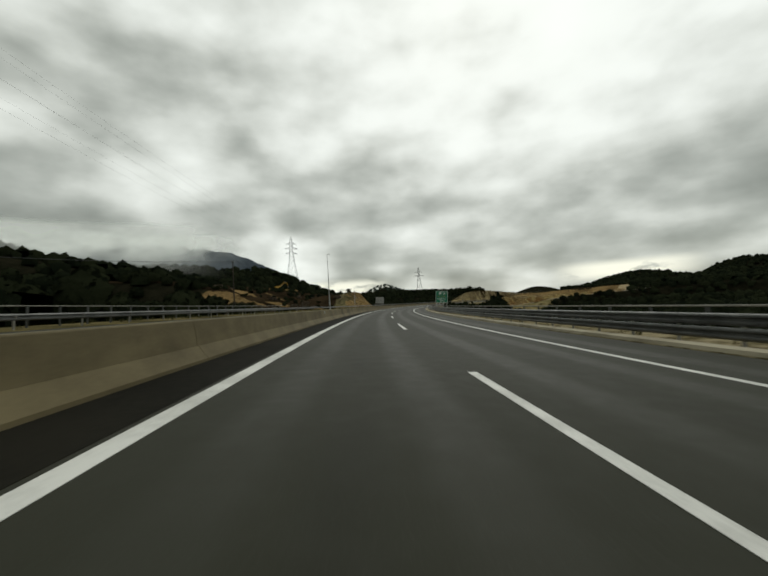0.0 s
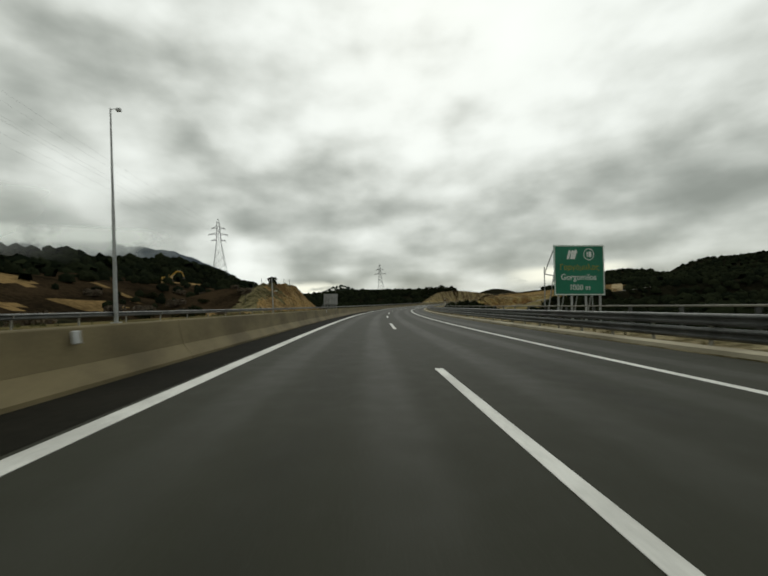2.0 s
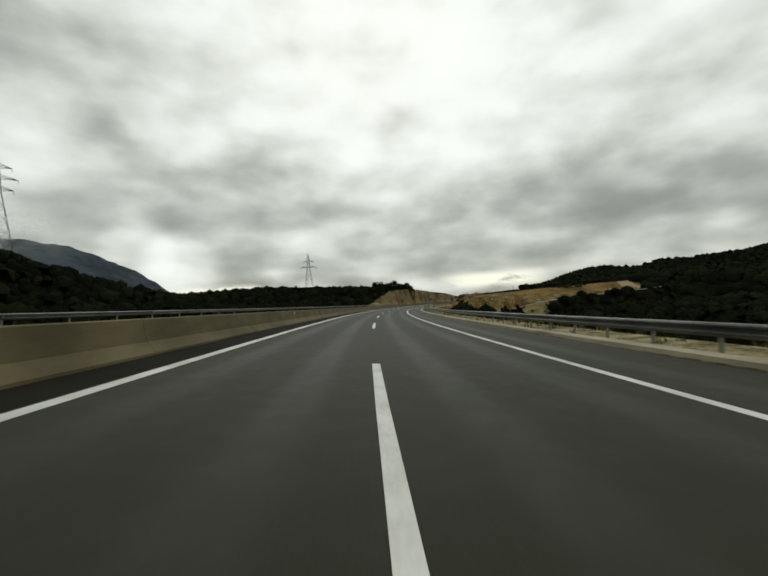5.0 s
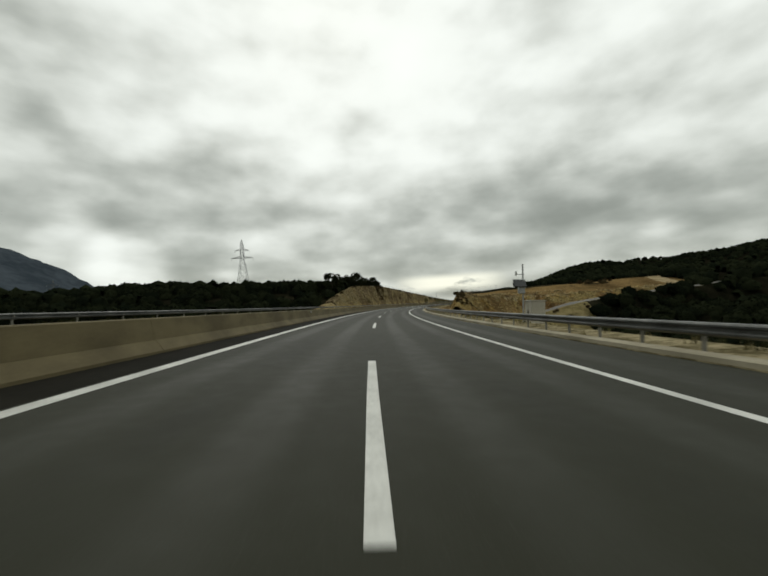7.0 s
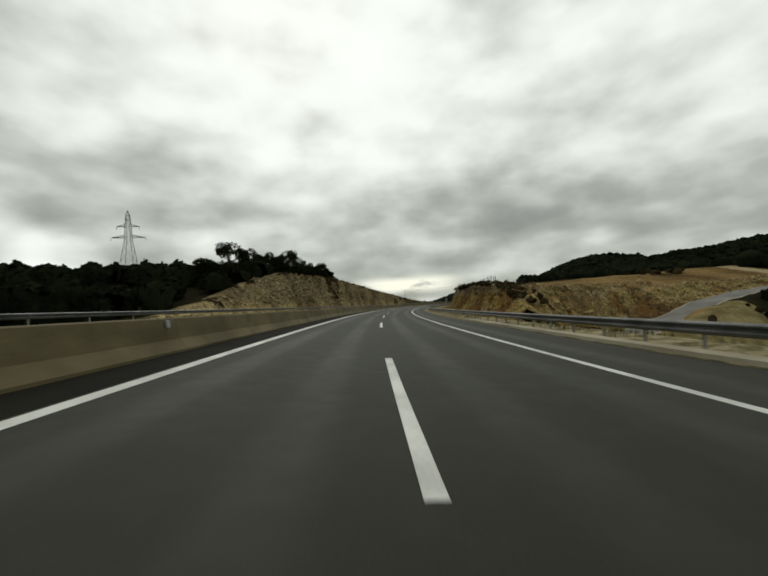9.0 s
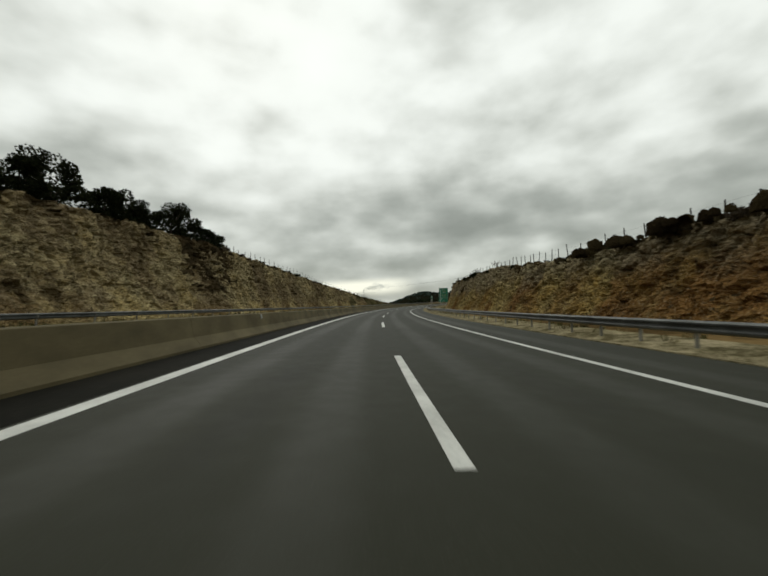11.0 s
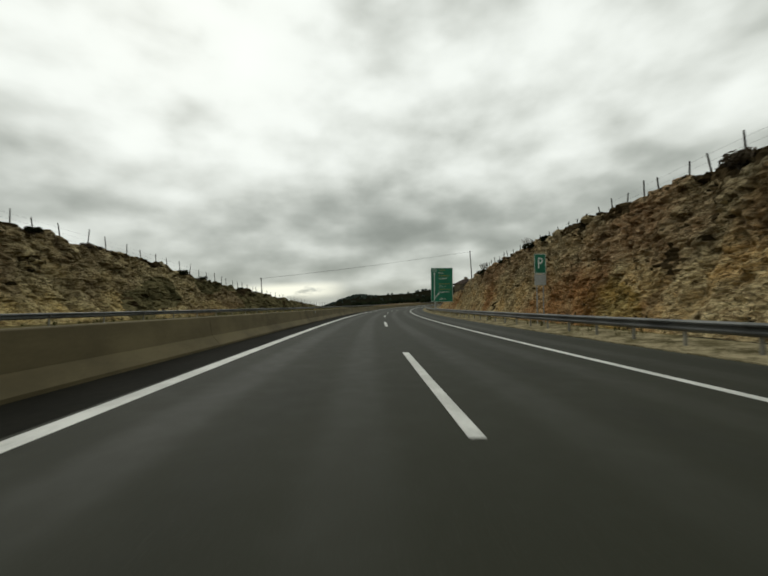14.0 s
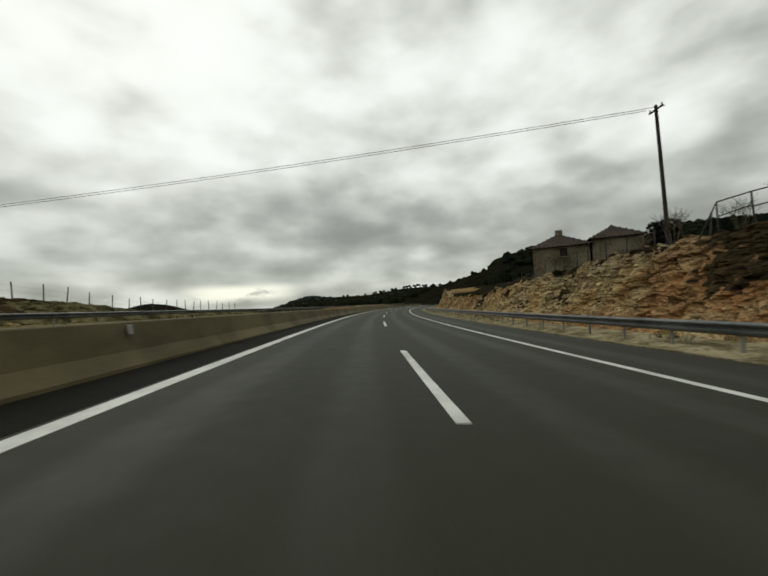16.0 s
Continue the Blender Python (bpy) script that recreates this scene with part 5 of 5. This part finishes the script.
def excavator():
    digger = new("excavator")
    for y in (-1.2, 1.2):
        t = bmesh.new()
        box(t, (4.2, 0.6, 0.75), pose(0, y, 0.5), 0.25)
        belt = part("crawler", t, TRACKS, digger, "dark steel crawler track")
        for k in range(5):
            part("roller", rod(bmesh.new(), (-1.5 + 0.75 * k, y - 0.33, 0.45), (-1.5 + 0.75 * k, y + 0.33, 0.45), 0.24, sides=12), TRACKS, belt)
    part("undercarriage", box(bmesh.new(), (2.2, 2.0, 0.4), pose(0, 0, 0.85), 0.05), TRACKS, digger)
    part("house", box(bmesh.new(), (3.6, 2.6, 1.2), pose(-0.7, 0, 1.75), 0.12), MACHINE, digger)
    part("counterweight", box(bmesh.new(), (0.8, 2.6, 1.0), pose(-2.6, 0, 1.7), 0.2), MACHINE, digger)
    cab = part("cab", box(bmesh.new(), (1.5, 1.05, 1.75), pose(0.55, 0.75, 2.35), 0.12), MACHINE, digger)
    part("cab_window", box(bmesh.new(), (1.2, 1.08, 0.85), pose(0.6, 0.75, 2.7), 0.03), GLASS, cab, "dark cab window")
    part("boom", box(rod_box((0.6, -0.3, 2.0), (3.4, -0.3, 4.9), 0.55), (0.01, 0.01, 0.01), pose(2, -0.3, 3.4)), MACHINE, digger)
    part("boom_tip", rod_box((3.3, -0.3, 4.8), (5.6, -0.3, 4.5), 0.45), MACHINE, digger)
    part("stick", rod_box((5.4, -0.3, 4.7), (6.4, -0.3, 2.0), 0.36), MACHINE, digger)
    bucket = bmesh.new()
    box(bucket, (0.9, 1.1, 0.9), pose(6.2, -0.3, 1.5, 0, 25, 0), 0.15)
    part("bucket", bucket, TRACKS, digger)
    part("cylinder", rod(bmesh.new(), (1.2, -0.3, 1.9), (2.7, -0.3, 3.7), 0.09), BARE, digger)
    part("stick_cylinder", rod(bmesh.new(), (3.4, -0.3, 5.3), (5.3, -0.3, 5.1), 0.08), BARE, digger)
    return tagged(digger, "yellow crawler excavator on an ochre earth terrace", "excavator")


def rod_box(a, b, thick):
    """A bevelled beam between two points."""
    a, b = Vector(a), Vector(b)
    d = b - a
    m = Matrix.Translation((a + b) / 2) @ d.to_track_quat("Z", "Y").to_matrix().to_4x4()
    return box(bmesh.new(), (thick, thick, d.length), m, thick * 0.15)


spot = Vector((-46, 211, land(-46, 211) + 0.05))
excavator().matrix_basis = Matrix.Translation(spot) @ pose(0, 0, 0, 0, 0, 8) @ Matrix.Scale(0.72, 4)


# ---- weather station and cabinet on the verge ----
def weather_station():
    st = new("weather_station")
    part("pole", rod(bmesh.new(), (0, 0, -0.5), (0, 0, 3.75), 0.05), BARE, st)
    part("solar_panel", box(bmesh.new(), (0.75, 0.05, 0.55), pose(-0.25, -0.12, 2.55, -35, 0, 0), 0.01), GLASS, st, "dark tilted solar panel")
    part("instrument_box", box(bmesh.new(), (0.4, 0.25, 0.5), pose(-0.1, 0, 2.15), 0.03), BARE, st)
    part("arm", rod(bmesh.new(), (-0.45, 0, 3.1), (0.1, 0, 3.1), 0.02), BARE, st)
    part("sensor", rod(bmesh.new(), (-0.42, 0, 3.0), (-0.42, 0, 3.3), 0.06), WHITE, st, "white sensor")
    return tagged(st, "roadside weather station on a thin grey pole", "weather station")


def cabinet():
    cab = new("roadside_cabinet")
    part("body", box(bmesh.new(), (0.75, 1.0, 1.3), pose(0, 0, 0.75), 0.02), BEIGE, cab)
    part("plinth", box(bmesh.new(), (0.85, 1.1, 0.4), pose(0, 0, 0.0), 0.02), KERB, cab)
    part("roof", box(bmesh.new(), (0.85, 1.1, 0.06), pose(0, 0, 1.43), 0.02), BEIGE, cab)
    for y in (-0.25, 0.25):
        door = part("door", box(bmesh.new(), (0.02, 0.46, 1.2), pose(-0.385, y, 0.75), 0.006), BEIGE, cab)
        part("handle", box(bmesh.new(), (0.03, 0.03, 0.16), pose(-0.405, y * 0.25, 0.8), 0.005), STEEL, door)
    return tagged(cab, "pale beige roadside equipment cabinet behind the guard rail", "cabinet")


BEIGE = grained("beige_enamel", (0.34, 0.32, 0.26), (0.46, 0.43, 0.35), 0.8, 10, 0.6)
weather_station().matrix_basis = road_frame(274.4) @ pose(9.2, 0, 0)
cabinet().matrix_basis = road_frame(272.3) @ pose(9.1, 0, 0)

# reflectors on the median barrier
plate = bmesh.new()
box(plate, (0.03, 0.14, 0.18), None, 0.008)
plate_mesh = bpy.data.meshes.new("reflector")
plate.to_mesh(plate_mesh)
plate.free()
plate_mesh.materials.append(BARE)
for s in (3, 28, 52, 77, 104, 131, 152, 178, 204, 230, 256, 281, 306, 331.5, 357, 384, 410, 432, 455, 480, 505, 530, 556, 580):
    ob = new("barrier_reflector", plate_mesh)
    ob.matrix_basis = road_frame(s) @ pose(-5.20, 0, 0.68, 0, -9, 0)
    tagged(ob, "small dull grey reflector plate on the concrete barrier", "reflector", "barrier reflectors")


# ---- trees and bushes ----
LEAF = foliage_material("oak_leaf", (0.010, 0.014, 0.007), (0.030, 0.034, 0.015))
BARK = grained("bark", (0.025, 0.020, 0.014), (0.06, 0.05, 0.036), 1.0, 14, 0.9)
TWIG = grained("dry_twigs", (0.05, 0.038, 0.024), (0.11, 0.085, 0.055), 0.8, 9, 0.9)


def leaf_cloud(centres, radii, count, size, seed):
    """Many small leaf blades, thick towards the outside of each clump."""
    rng = np.random.default_rng(seed)
    pick = rng.integers(len(centres), size=count)
    d = rng.normal(size=(count, 3))
    d /= np.linalg.norm(d, axis=1)[:, None]
    r = rng.uniform(0.35, 1.0, count) ** 0.5
    p = np.asarray(centres)[pick] + d * (np.asarray(radii)[pick] * r)[:, None] * np.array((1, 1, 0.75))
    a = rng.normal(size=(count, 3))
    a /= np.linalg.norm(a, axis=1)[:, None]
    b = np.cross(a, rng.normal(size=(count, 3)))
    b /= np.linalg.norm(b, axis=1)[:, None]
    k = rng.uniform(0.6, 1.3, count)[:, None] * size
    v = np.stack((p - a * k, p + b * k * 0.55, p + a * k, p - b * k * 0.55), 1).reshape(-1, 3)
    i = np.arange(count) * 4
    f = np.concatenate((np.stack((i, i + 1, i + 2), 1), np.stack((i, i + 2, i + 3), 1)))
    return v, f


def oak(tall, spread, seed, leaves=3800):
    rng = random.Random(seed)
    tree_ob = new("oak_tree")
    trunk = bmesh.new()
    rod(trunk, (0, 0, -0.4), (0.1, 0.05, tall * 0.45), 0.16, 0.11)
    tips = []
    for k in range(7):
        a = k * 2.4 + rng.uniform(-0.4, 0.4)
        start = Vector((0.1, 0.05, tall * rng.uniform(0.28, 0.45)))
        tip = Vector((math.cos(a) * spread * rng.uniform(0.4, 0.8), math.sin(a) * spread * rng.uniform(0.4, 0.8), tall * rng.uniform(0.55, 0.9)))
        rod(trunk, start, tip, 0.07, 0.025, 5)
        tips.append(tip)
    part("trunk", trunk, BARK, tree_ob, "dark bare trunk and limbs")
    tips.append(Vector((0, 0, tall * 0.85)))
    for k in range(9):
        a = k * 0.7 + rng.uniform(-0.3, 0.3)
        tips.append(Vector((math.cos(a) * spread * rng.uniform(0.3, 0.8), math.sin(a) * spread * rng.uniform(0.3, 0.8), tall * rng.uniform(0.12, 0.5))))
    radii = [spread * rng.uniform(0.32, 0.55) for _ in tips]
    v, f = leaf_cloud(tips, radii, leaves, 0.17, seed)
    part("crown", triangles("crown", v, f, LEAF), LEAF, tree_ob, "dense dark green foliage")
    return tagged(tree_ob, "small dark evergreen oak above the rock cutting", "tree", "oak trees")


def shrub(spread, seed, mat, leaves=500):
    rng = random.Random(seed)
    ob = new("shrub")
    stems = bmesh.new()
    tips = []
    for k in range(5):
        a = k * 1.3 + rng.uniform(-0.4, 0.4)
        tip = Vector((math.cos(a) * spread * 0.6, math.sin(a) * spread * 0.6, spread * rng.uniform(0.2, 0.55)))
        rod(stems, (0, 0, -0.3), tip, 0.03, 0.01, 4)
        tips.append(tip)
    part("stem", stems, BARK, ob)
    v, f = leaf_cloud(tips, [spread * 0.55] * 5, leaves, 0.12, seed)
    part("foliage", triangles("foliage", v, f, mat), mat, ob)
    return ob


first_oaks = [oak(5.2, 2.3, 1), oak(4.2, 2.0, 2), oak(6.0, 2.6, 3)]
spots = ((408, -28.5, 0), (413, -27.6, 1), (418, -28.2, 2), (423, -27.2, 0), (427, -28.4, 2), (431, -27.0, 1), (435, -27.6, 0), (439, -28.6, 1), (400, -29, 1), (394, -30, 2), (404, -31, 0), (388, -32, 1), (443, -27.4, 2), (447, -28.0, 0), (451, -27.2, 1), (456, -28, 1),
         (157, -27.5, 1), (613, 14.6, 1), (617, 14.4, 0), (622, 14.2, 1), (628, 14.0, 2), (636, 15, 0), (645, 15, 1), (610.5, 28, 1))
rng = random.Random(9)
for i, (s, u, k) in enumerate(spots):
    ob = first_oaks[k] if i < 3 else copy_thing(first_oaks[k], Matrix.Identity(4))
    if i < 3:
        k = i
        ob = first_oaks[i]
    ob.matrix_basis = Matrix.Translation(place_on(s, u)) @ pose(0, 0, 0, 0, 0, rng.uniform(0, 360)) @ Matrix.Scale(rng.uniform(0.8, 1.1) * (1.2 if 380 < s < 420 else 1.0) * (0.5 if s < 200 else 0.42 if s > 600 and u < 20 else 0.75 if s > 600 else 1.0), 4)

kinds = [tagged(shrub(0.9, 4, LEAF), "low dark green shrub on the top of the cutting", "shrub", "shrubs"),
         tagged(shrub(0.7, 5, LEAF), "low dark green shrub on the top of the cutting", "shrub", "shrubs"),
         tagged(shrub(0.8, 6, TWIG), "dry brown shrub on the cutting", "shrub", "shrubs")]
n = 0
for i in range(190):
    if i < 120 and i % 3 == 0:
        continue
    side = i % 2
    s = rng.uniform(395, 632) if side else rng.uniform(400, 610)
    if i >= 120:
        s, u = rng.uniform(66, 215), -rng.uniform(22.5, 64)
        p = place_on(s, u)
    elif side:
        full = float(np.interp(s, RIGHT_S, RIGHT_H))
        p = road(s, right_face(s) + rng.uniform(3.3, 5.4), full - 0.4)
    else:
        full = float(np.interp(s, LEFT_S, LEFT_H))
        p = road(s, rng.uniform(-26.5, -24.6), full - 0.4)
    k = rng.choice((0, 0, 1, 2, 2))
    ob = kinds[k] if k == n and n < 3 else copy_thing(kinds[k], Matrix.Identity(4))
    n += k == n
    size = rng.uniform(0.35, 0.95) * (2.2 if i >= 120 else 1.0)
    ob.matrix_basis = Matrix.Translation(p) @ pose(0, 0, 0, 0, 0, rng.uniform(0, 360)) @ Matrix.Scale(size, 4)


# ---- the far mountain and the mist on the hills ----
def mountain():
    az = np.linspace(-76, 5, 120)
    crest = np.interp(az + 1.0, (-75, -45, -30, -24, -20.7, -17, -14.2, -11, -8.5, -6, 0, 6), (330, 400, 480, 505, 485, 445, 392, 302, 212, 105, 10, -20))
    verts = []
    for a, top in zip(az, crest):
        for j in range(26):
            v = j / 25
            d = 3000 - 1300 * (1 - v) ** 0.8
            x, y = d * math.sin(radians(a)), d * math.cos(radians(a))
            z = -60 + (top + 60) * v ** 1.25 + 34 * v * noise.noise(Vector((x / 160, y / 160, 2))) + 14 * v * noise.noise(Vector((x / 50, y / 50, 5)))
            verts.append((x, y, z))
    me = mesh_of("mountain", verts, grid_faces(len(az), 26), [HAZED_MOUNTAIN], True)
    tagged(new("mountain", me), "mountain slope tinted blue-grey as by haze, rising into the cloud", "mountain", kind="structure")


mountain()


def mist_material():
    m, t, p = material("mist")
    out = [n for n in t.nodes if n.bl_idname == "ShaderNodeOutputMaterial"][0]
    uv = add(t, "ShaderNodeTexCoord").outputs["UV"]
    ax = add(t, "ShaderNodeSeparateXYZ", in_0=uv)
    puff = noise_of(t, 0.006, 5, 0.55)
    body = maths(t, "MULTIPLY", span(t, ax.outputs[1], 0.0, 0.75), span(t, ax.outputs[1], 1.0, 0.85))
    ends = maths(t, "MULTIPLY", span(t, ax.outputs[0], 0.0, 0.1), span(t, ax.outputs[0], 1.0, 0.75))
    thick = maths(t, "MULTIPLY", maths(t, "MULTIPLY", body, ends), span(t, puff, 0.3, 0.6), clamp=True)
    clear = add(t, "ShaderNodeBsdfTransparent")
    fog = add(t, "ShaderNodeBsdfTranslucent", in_0=(0.85, 0.87, 0.84, 1))
    white = add(t, "ShaderNodeBsdfDiffuse", in_0=(0.85, 0.87, 0.84, 1))
    soft = add(t, "ShaderNodeAddShader", in_0=fog.outputs[0], in_1=white.outputs[0])
    mix = add(t, "ShaderNodeMixShader", in_0=maths(t, "MULTIPLY", thick, 0.85), in_1=clear.outputs[0], in_2=soft.outputs[0])
    t.links.new(mix.outputs[0], out.inputs[0])
    return m


MIST = mist_material()


def mist_bank(az0, az1, dist, z0, z1, label):
    az = np.linspace(az0, az1, 40)
    verts, uvs = [], []
    for i, a in enumerate(az):
        for j in range(8):
            v = j / 7
            d = dist + 60 * v + 10 * math.sin(a * 0.1)
            verts.append((d * math.sin(radians(a)), d * math.cos(radians(a)), z0 + (z1 - z0) * v))
            uvs.append((i / 39, v))
    me = mesh_of("mist", verts, grid_faces(40, 8), [MIST], True)
    layer = me.uv_layers.new(name="spread")
    for loop in me.loops:
        layer.data[loop.index].uv = uvs[loop.vertex_index]
    tagged(new("mist", me), label, "mist", kind="stuff")


mist_bank(-75, -18, 235, 15, 66, "thin grey mist lying on the wooded hill")
mist_bank(-60, -14, 1500, 150, 310, "pale cloud hanging on the mountain side")


# ---- dry grass along the verges ----
def tufts(name, count, s_range, u_range, h, tall, mat, label, seed):
    """Small tufts of grass blades, scattered unevenly."""
    rng = np.random.default_rng(seed)
    s, u = rng.uniform(*s_range, count), rng.uniform(*u_range, count)
    keep = np.sin(s * 0.9 + seed) + np.sin(s * 0.23) + rng.normal(0, 0.8, count) > 0
    s, u = s[keep], u[keep]
    blades = 9
    s, u = np.repeat(s, blades) + rng.normal(0, 0.09, len(s) * blades), np.repeat(u, blades) + rng.normal(0, 0.07, len(u) * blades)
    n = len(s)
    x, y, z = R - (R - u) * np.cos(s / R), (R - u) * np.sin(s / R), np.interp(u, *h) - BANK * u
    a, lean, up = rng.uniform(0, 6.28, n), rng.uniform(0.02, 0.14, n), rng.uniform(0.5, 1.0, n) * tall
    w = 0.012 + 0.012 * rng.random(n)
    v = np.stack((np.stack((x - w * np.sin(a), y + w * np.cos(a), z - 0.02), 1), np.stack((x + w * np.sin(a), y - w * np.cos(a), z - 0.02), 1),
                  np.stack((x + lean * np.cos(a), y + lean * np.sin(a), z + up), 1)), 1).reshape(-1, 3)
    tagged(new(name, triangles(name, v, np.arange(3 * n).reshape(-1, 3), mat)), label, "grass", kind="stuff")


STRAW = grained("dry_straw", (0.10, 0.085, 0.035), (0.26, 0.22, 0.11), 0.4, 5, 0.9, spec=0.1)
SEDGE = grained("olive_grass", (0.035, 0.038, 0.014), (0.10, 0.095, 0.035), 0.4, 5, 0.9, spec=0.1)
VERGE_H = ((6.5, 7.0, 7.5, 8.6, 9.4, 10.4), (0.03, 0.0, 0.10, 0.20, 0.08, -0.3))
tufts("verge_grass", 1500, (-10, 640), (7.5, 9.3), VERGE_H, 0.24, STRAW, "dry straw tufts on the gravel verge", 3)
tufts("verge_sedge", 900, (-10, 640), (7.6, 9.4), VERGE_H, 0.30, SEDGE, "olive grass tufts behind the guard rail", 8)
tufts("far_verge_grass", 1400, (-10, 640), (-20.9, -18.2), ((-21.0, -19.0, -17.3), (0.0, 0.02, 0.02)), 0.35, SEDGE, "olive grass along the opposite verge", 5)

first = None
for s, u, size in ((548, -24.6, 1.0), (552, -24.2, 1.3), (557, -24.8, 0.9), (563, -24.0, 1.1), (570, -24.6, 1.4), (574, -24.1, 0.8), (581, -24.5, 1.0), (590, -24.3, 1.2), (598, -24.8, 0.9)):
    full = float(np.interp(s, LEFT_S, LEFT_H))
    spot = Matrix.Translation(road(s, u, full - 0.4)) @ pose(0, 0, 0, 0, 0, 40 * s) @ Matrix.Scale(0.62 * size, 4)
    if first is None:
        first = tagged(shrub(1.0, 12, LEAF, 700), "dark green bush on the grassy bank", "bush", "bank bushes")
        first.matrix_basis = spot
    else:
        copy_thing(first, spot)


def bare_shrub(tall, seed):
    """Leafless branching twigs."""
    rng = random.Random(seed)
    ob = new("bare_shrub")
    twigs = bmesh.new()
    for k in range(9):
        a = k * 0.7 + rng.uniform(-0.3, 0.3)
        mid = Vector((math.cos(a) * 0.25, math.sin(a) * 0.25, tall * rng.uniform(0.35, 0.55)))
        rod(twigs, (0, 0, -0.3), mid, 0.016, 0.010, 4)
        for j in range(4):
            tip = mid + Vector((rng.uniform(-0.5, 0.5), rng.uniform(-0.5, 0.5), tall * rng.uniform(0.25, 0.5)))
            rod(twigs, mid, tip, 0.008, 0.004, 3)
            rod(twigs, mid.lerp(tip, 0.5), mid.lerp(tip, 0.5) + Vector((rng.uniform(-0.3, 0.3), rng.uniform(-0.3, 0.3), rng.uniform(0.1, 0.35))), 0.008, 0.004, 3)
    part("crown", twigs, TWIG, ob)
    return tagged(ob, "leafless grey-brown shrub on the rim of the cutting", "shrub", "bare shrubs")


first = None
for s, u, size in ((587, 14.0, 1.2), (590, 14.6, 1.0), (593.5, 14.2, 1.3), (566, 14.0, 1.0), (569, 14.4, 1.1), (597, 15.0, 0.9), (545, 14.1, 0.9), (470, 14.2, 0.9), (455, 14.4, 1.0)):
    full = float(np.interp(s, RIGHT_S, RIGHT_H))
    spot = Matrix.Translation(road(s, right_face(s) + u - 10.0, full - 0.15)) @ pose(0, 0, 0, 0, 0, 35 * s) @ Matrix.Scale(size, 4)
    if first is None:
        first = bare_shrub(1.35, 3)
        first.matrix_basis = spot
    else:
        copy_thing(first, spot)


# ---- the old stock pen on the rim of the cutting ----
def pole_frame():
    """A slanting frame of thin poles: uprights, top rails and a rake."""
    pen = new("pole_frame")
    rng = random.Random(21)
    tops = []
    for i in range(6):
        x, y = 1.25 * i, 0.25 * math.sin(1.7 * i)
        tall = 1.55 + 0.10 * i + rng.uniform(-0.1, 0.1)
        top = Vector((x + rng.uniform(-0.12, 0.12), y, tall))
        part("upright", rod(bmesh.new(), (x, y, -0.5), top, 0.045, 0.035, 6), POST, pen)
        tops.append(top)
    for a, b in zip(tops[:-1], tops[1:]):
        part("rail", rod(bmesh.new(), a, b, 0.035, 0.03, 6), POST, pen)
        part("rail", rod(bmesh.new(), a - Vector((0, 0, 0.7)), b - Vector((0, 0, 0.6)), 0.03, 0.025, 6), POST, pen)
    part("rake", rod(bmesh.new(), (-0.9, 0.1, -0.3), tops[0], 0.035, 0.03, 6), POST, pen)
    return tagged(pen, "frame of thin weathered poles on the rim of the cutting", "pen")


pole_frame().matrix_basis = Matrix.Translation(road(590.5, 16.0, float(np.interp(590.5, RIGHT_S, RIGHT_H)) - 0.1)) @ pose(0, 0, 0, 0, 0, -math.degrees(590 / R) - 62)

# a large dark bush over a slip of brown soil on the rim
rim_bush = tagged(shrub(1.5, 31, LEAF, 2600), "large dark evergreen bush on the rim of the cutting", "bush")
rim_bush.matrix_basis = Matrix.Translation(road(467.5, right_face(467.5) + 3.6, float(np.interp(467.5, RIGHT_S, RIGHT_H)) - 0.45)) @ Matrix.Scale(0.68, 4)
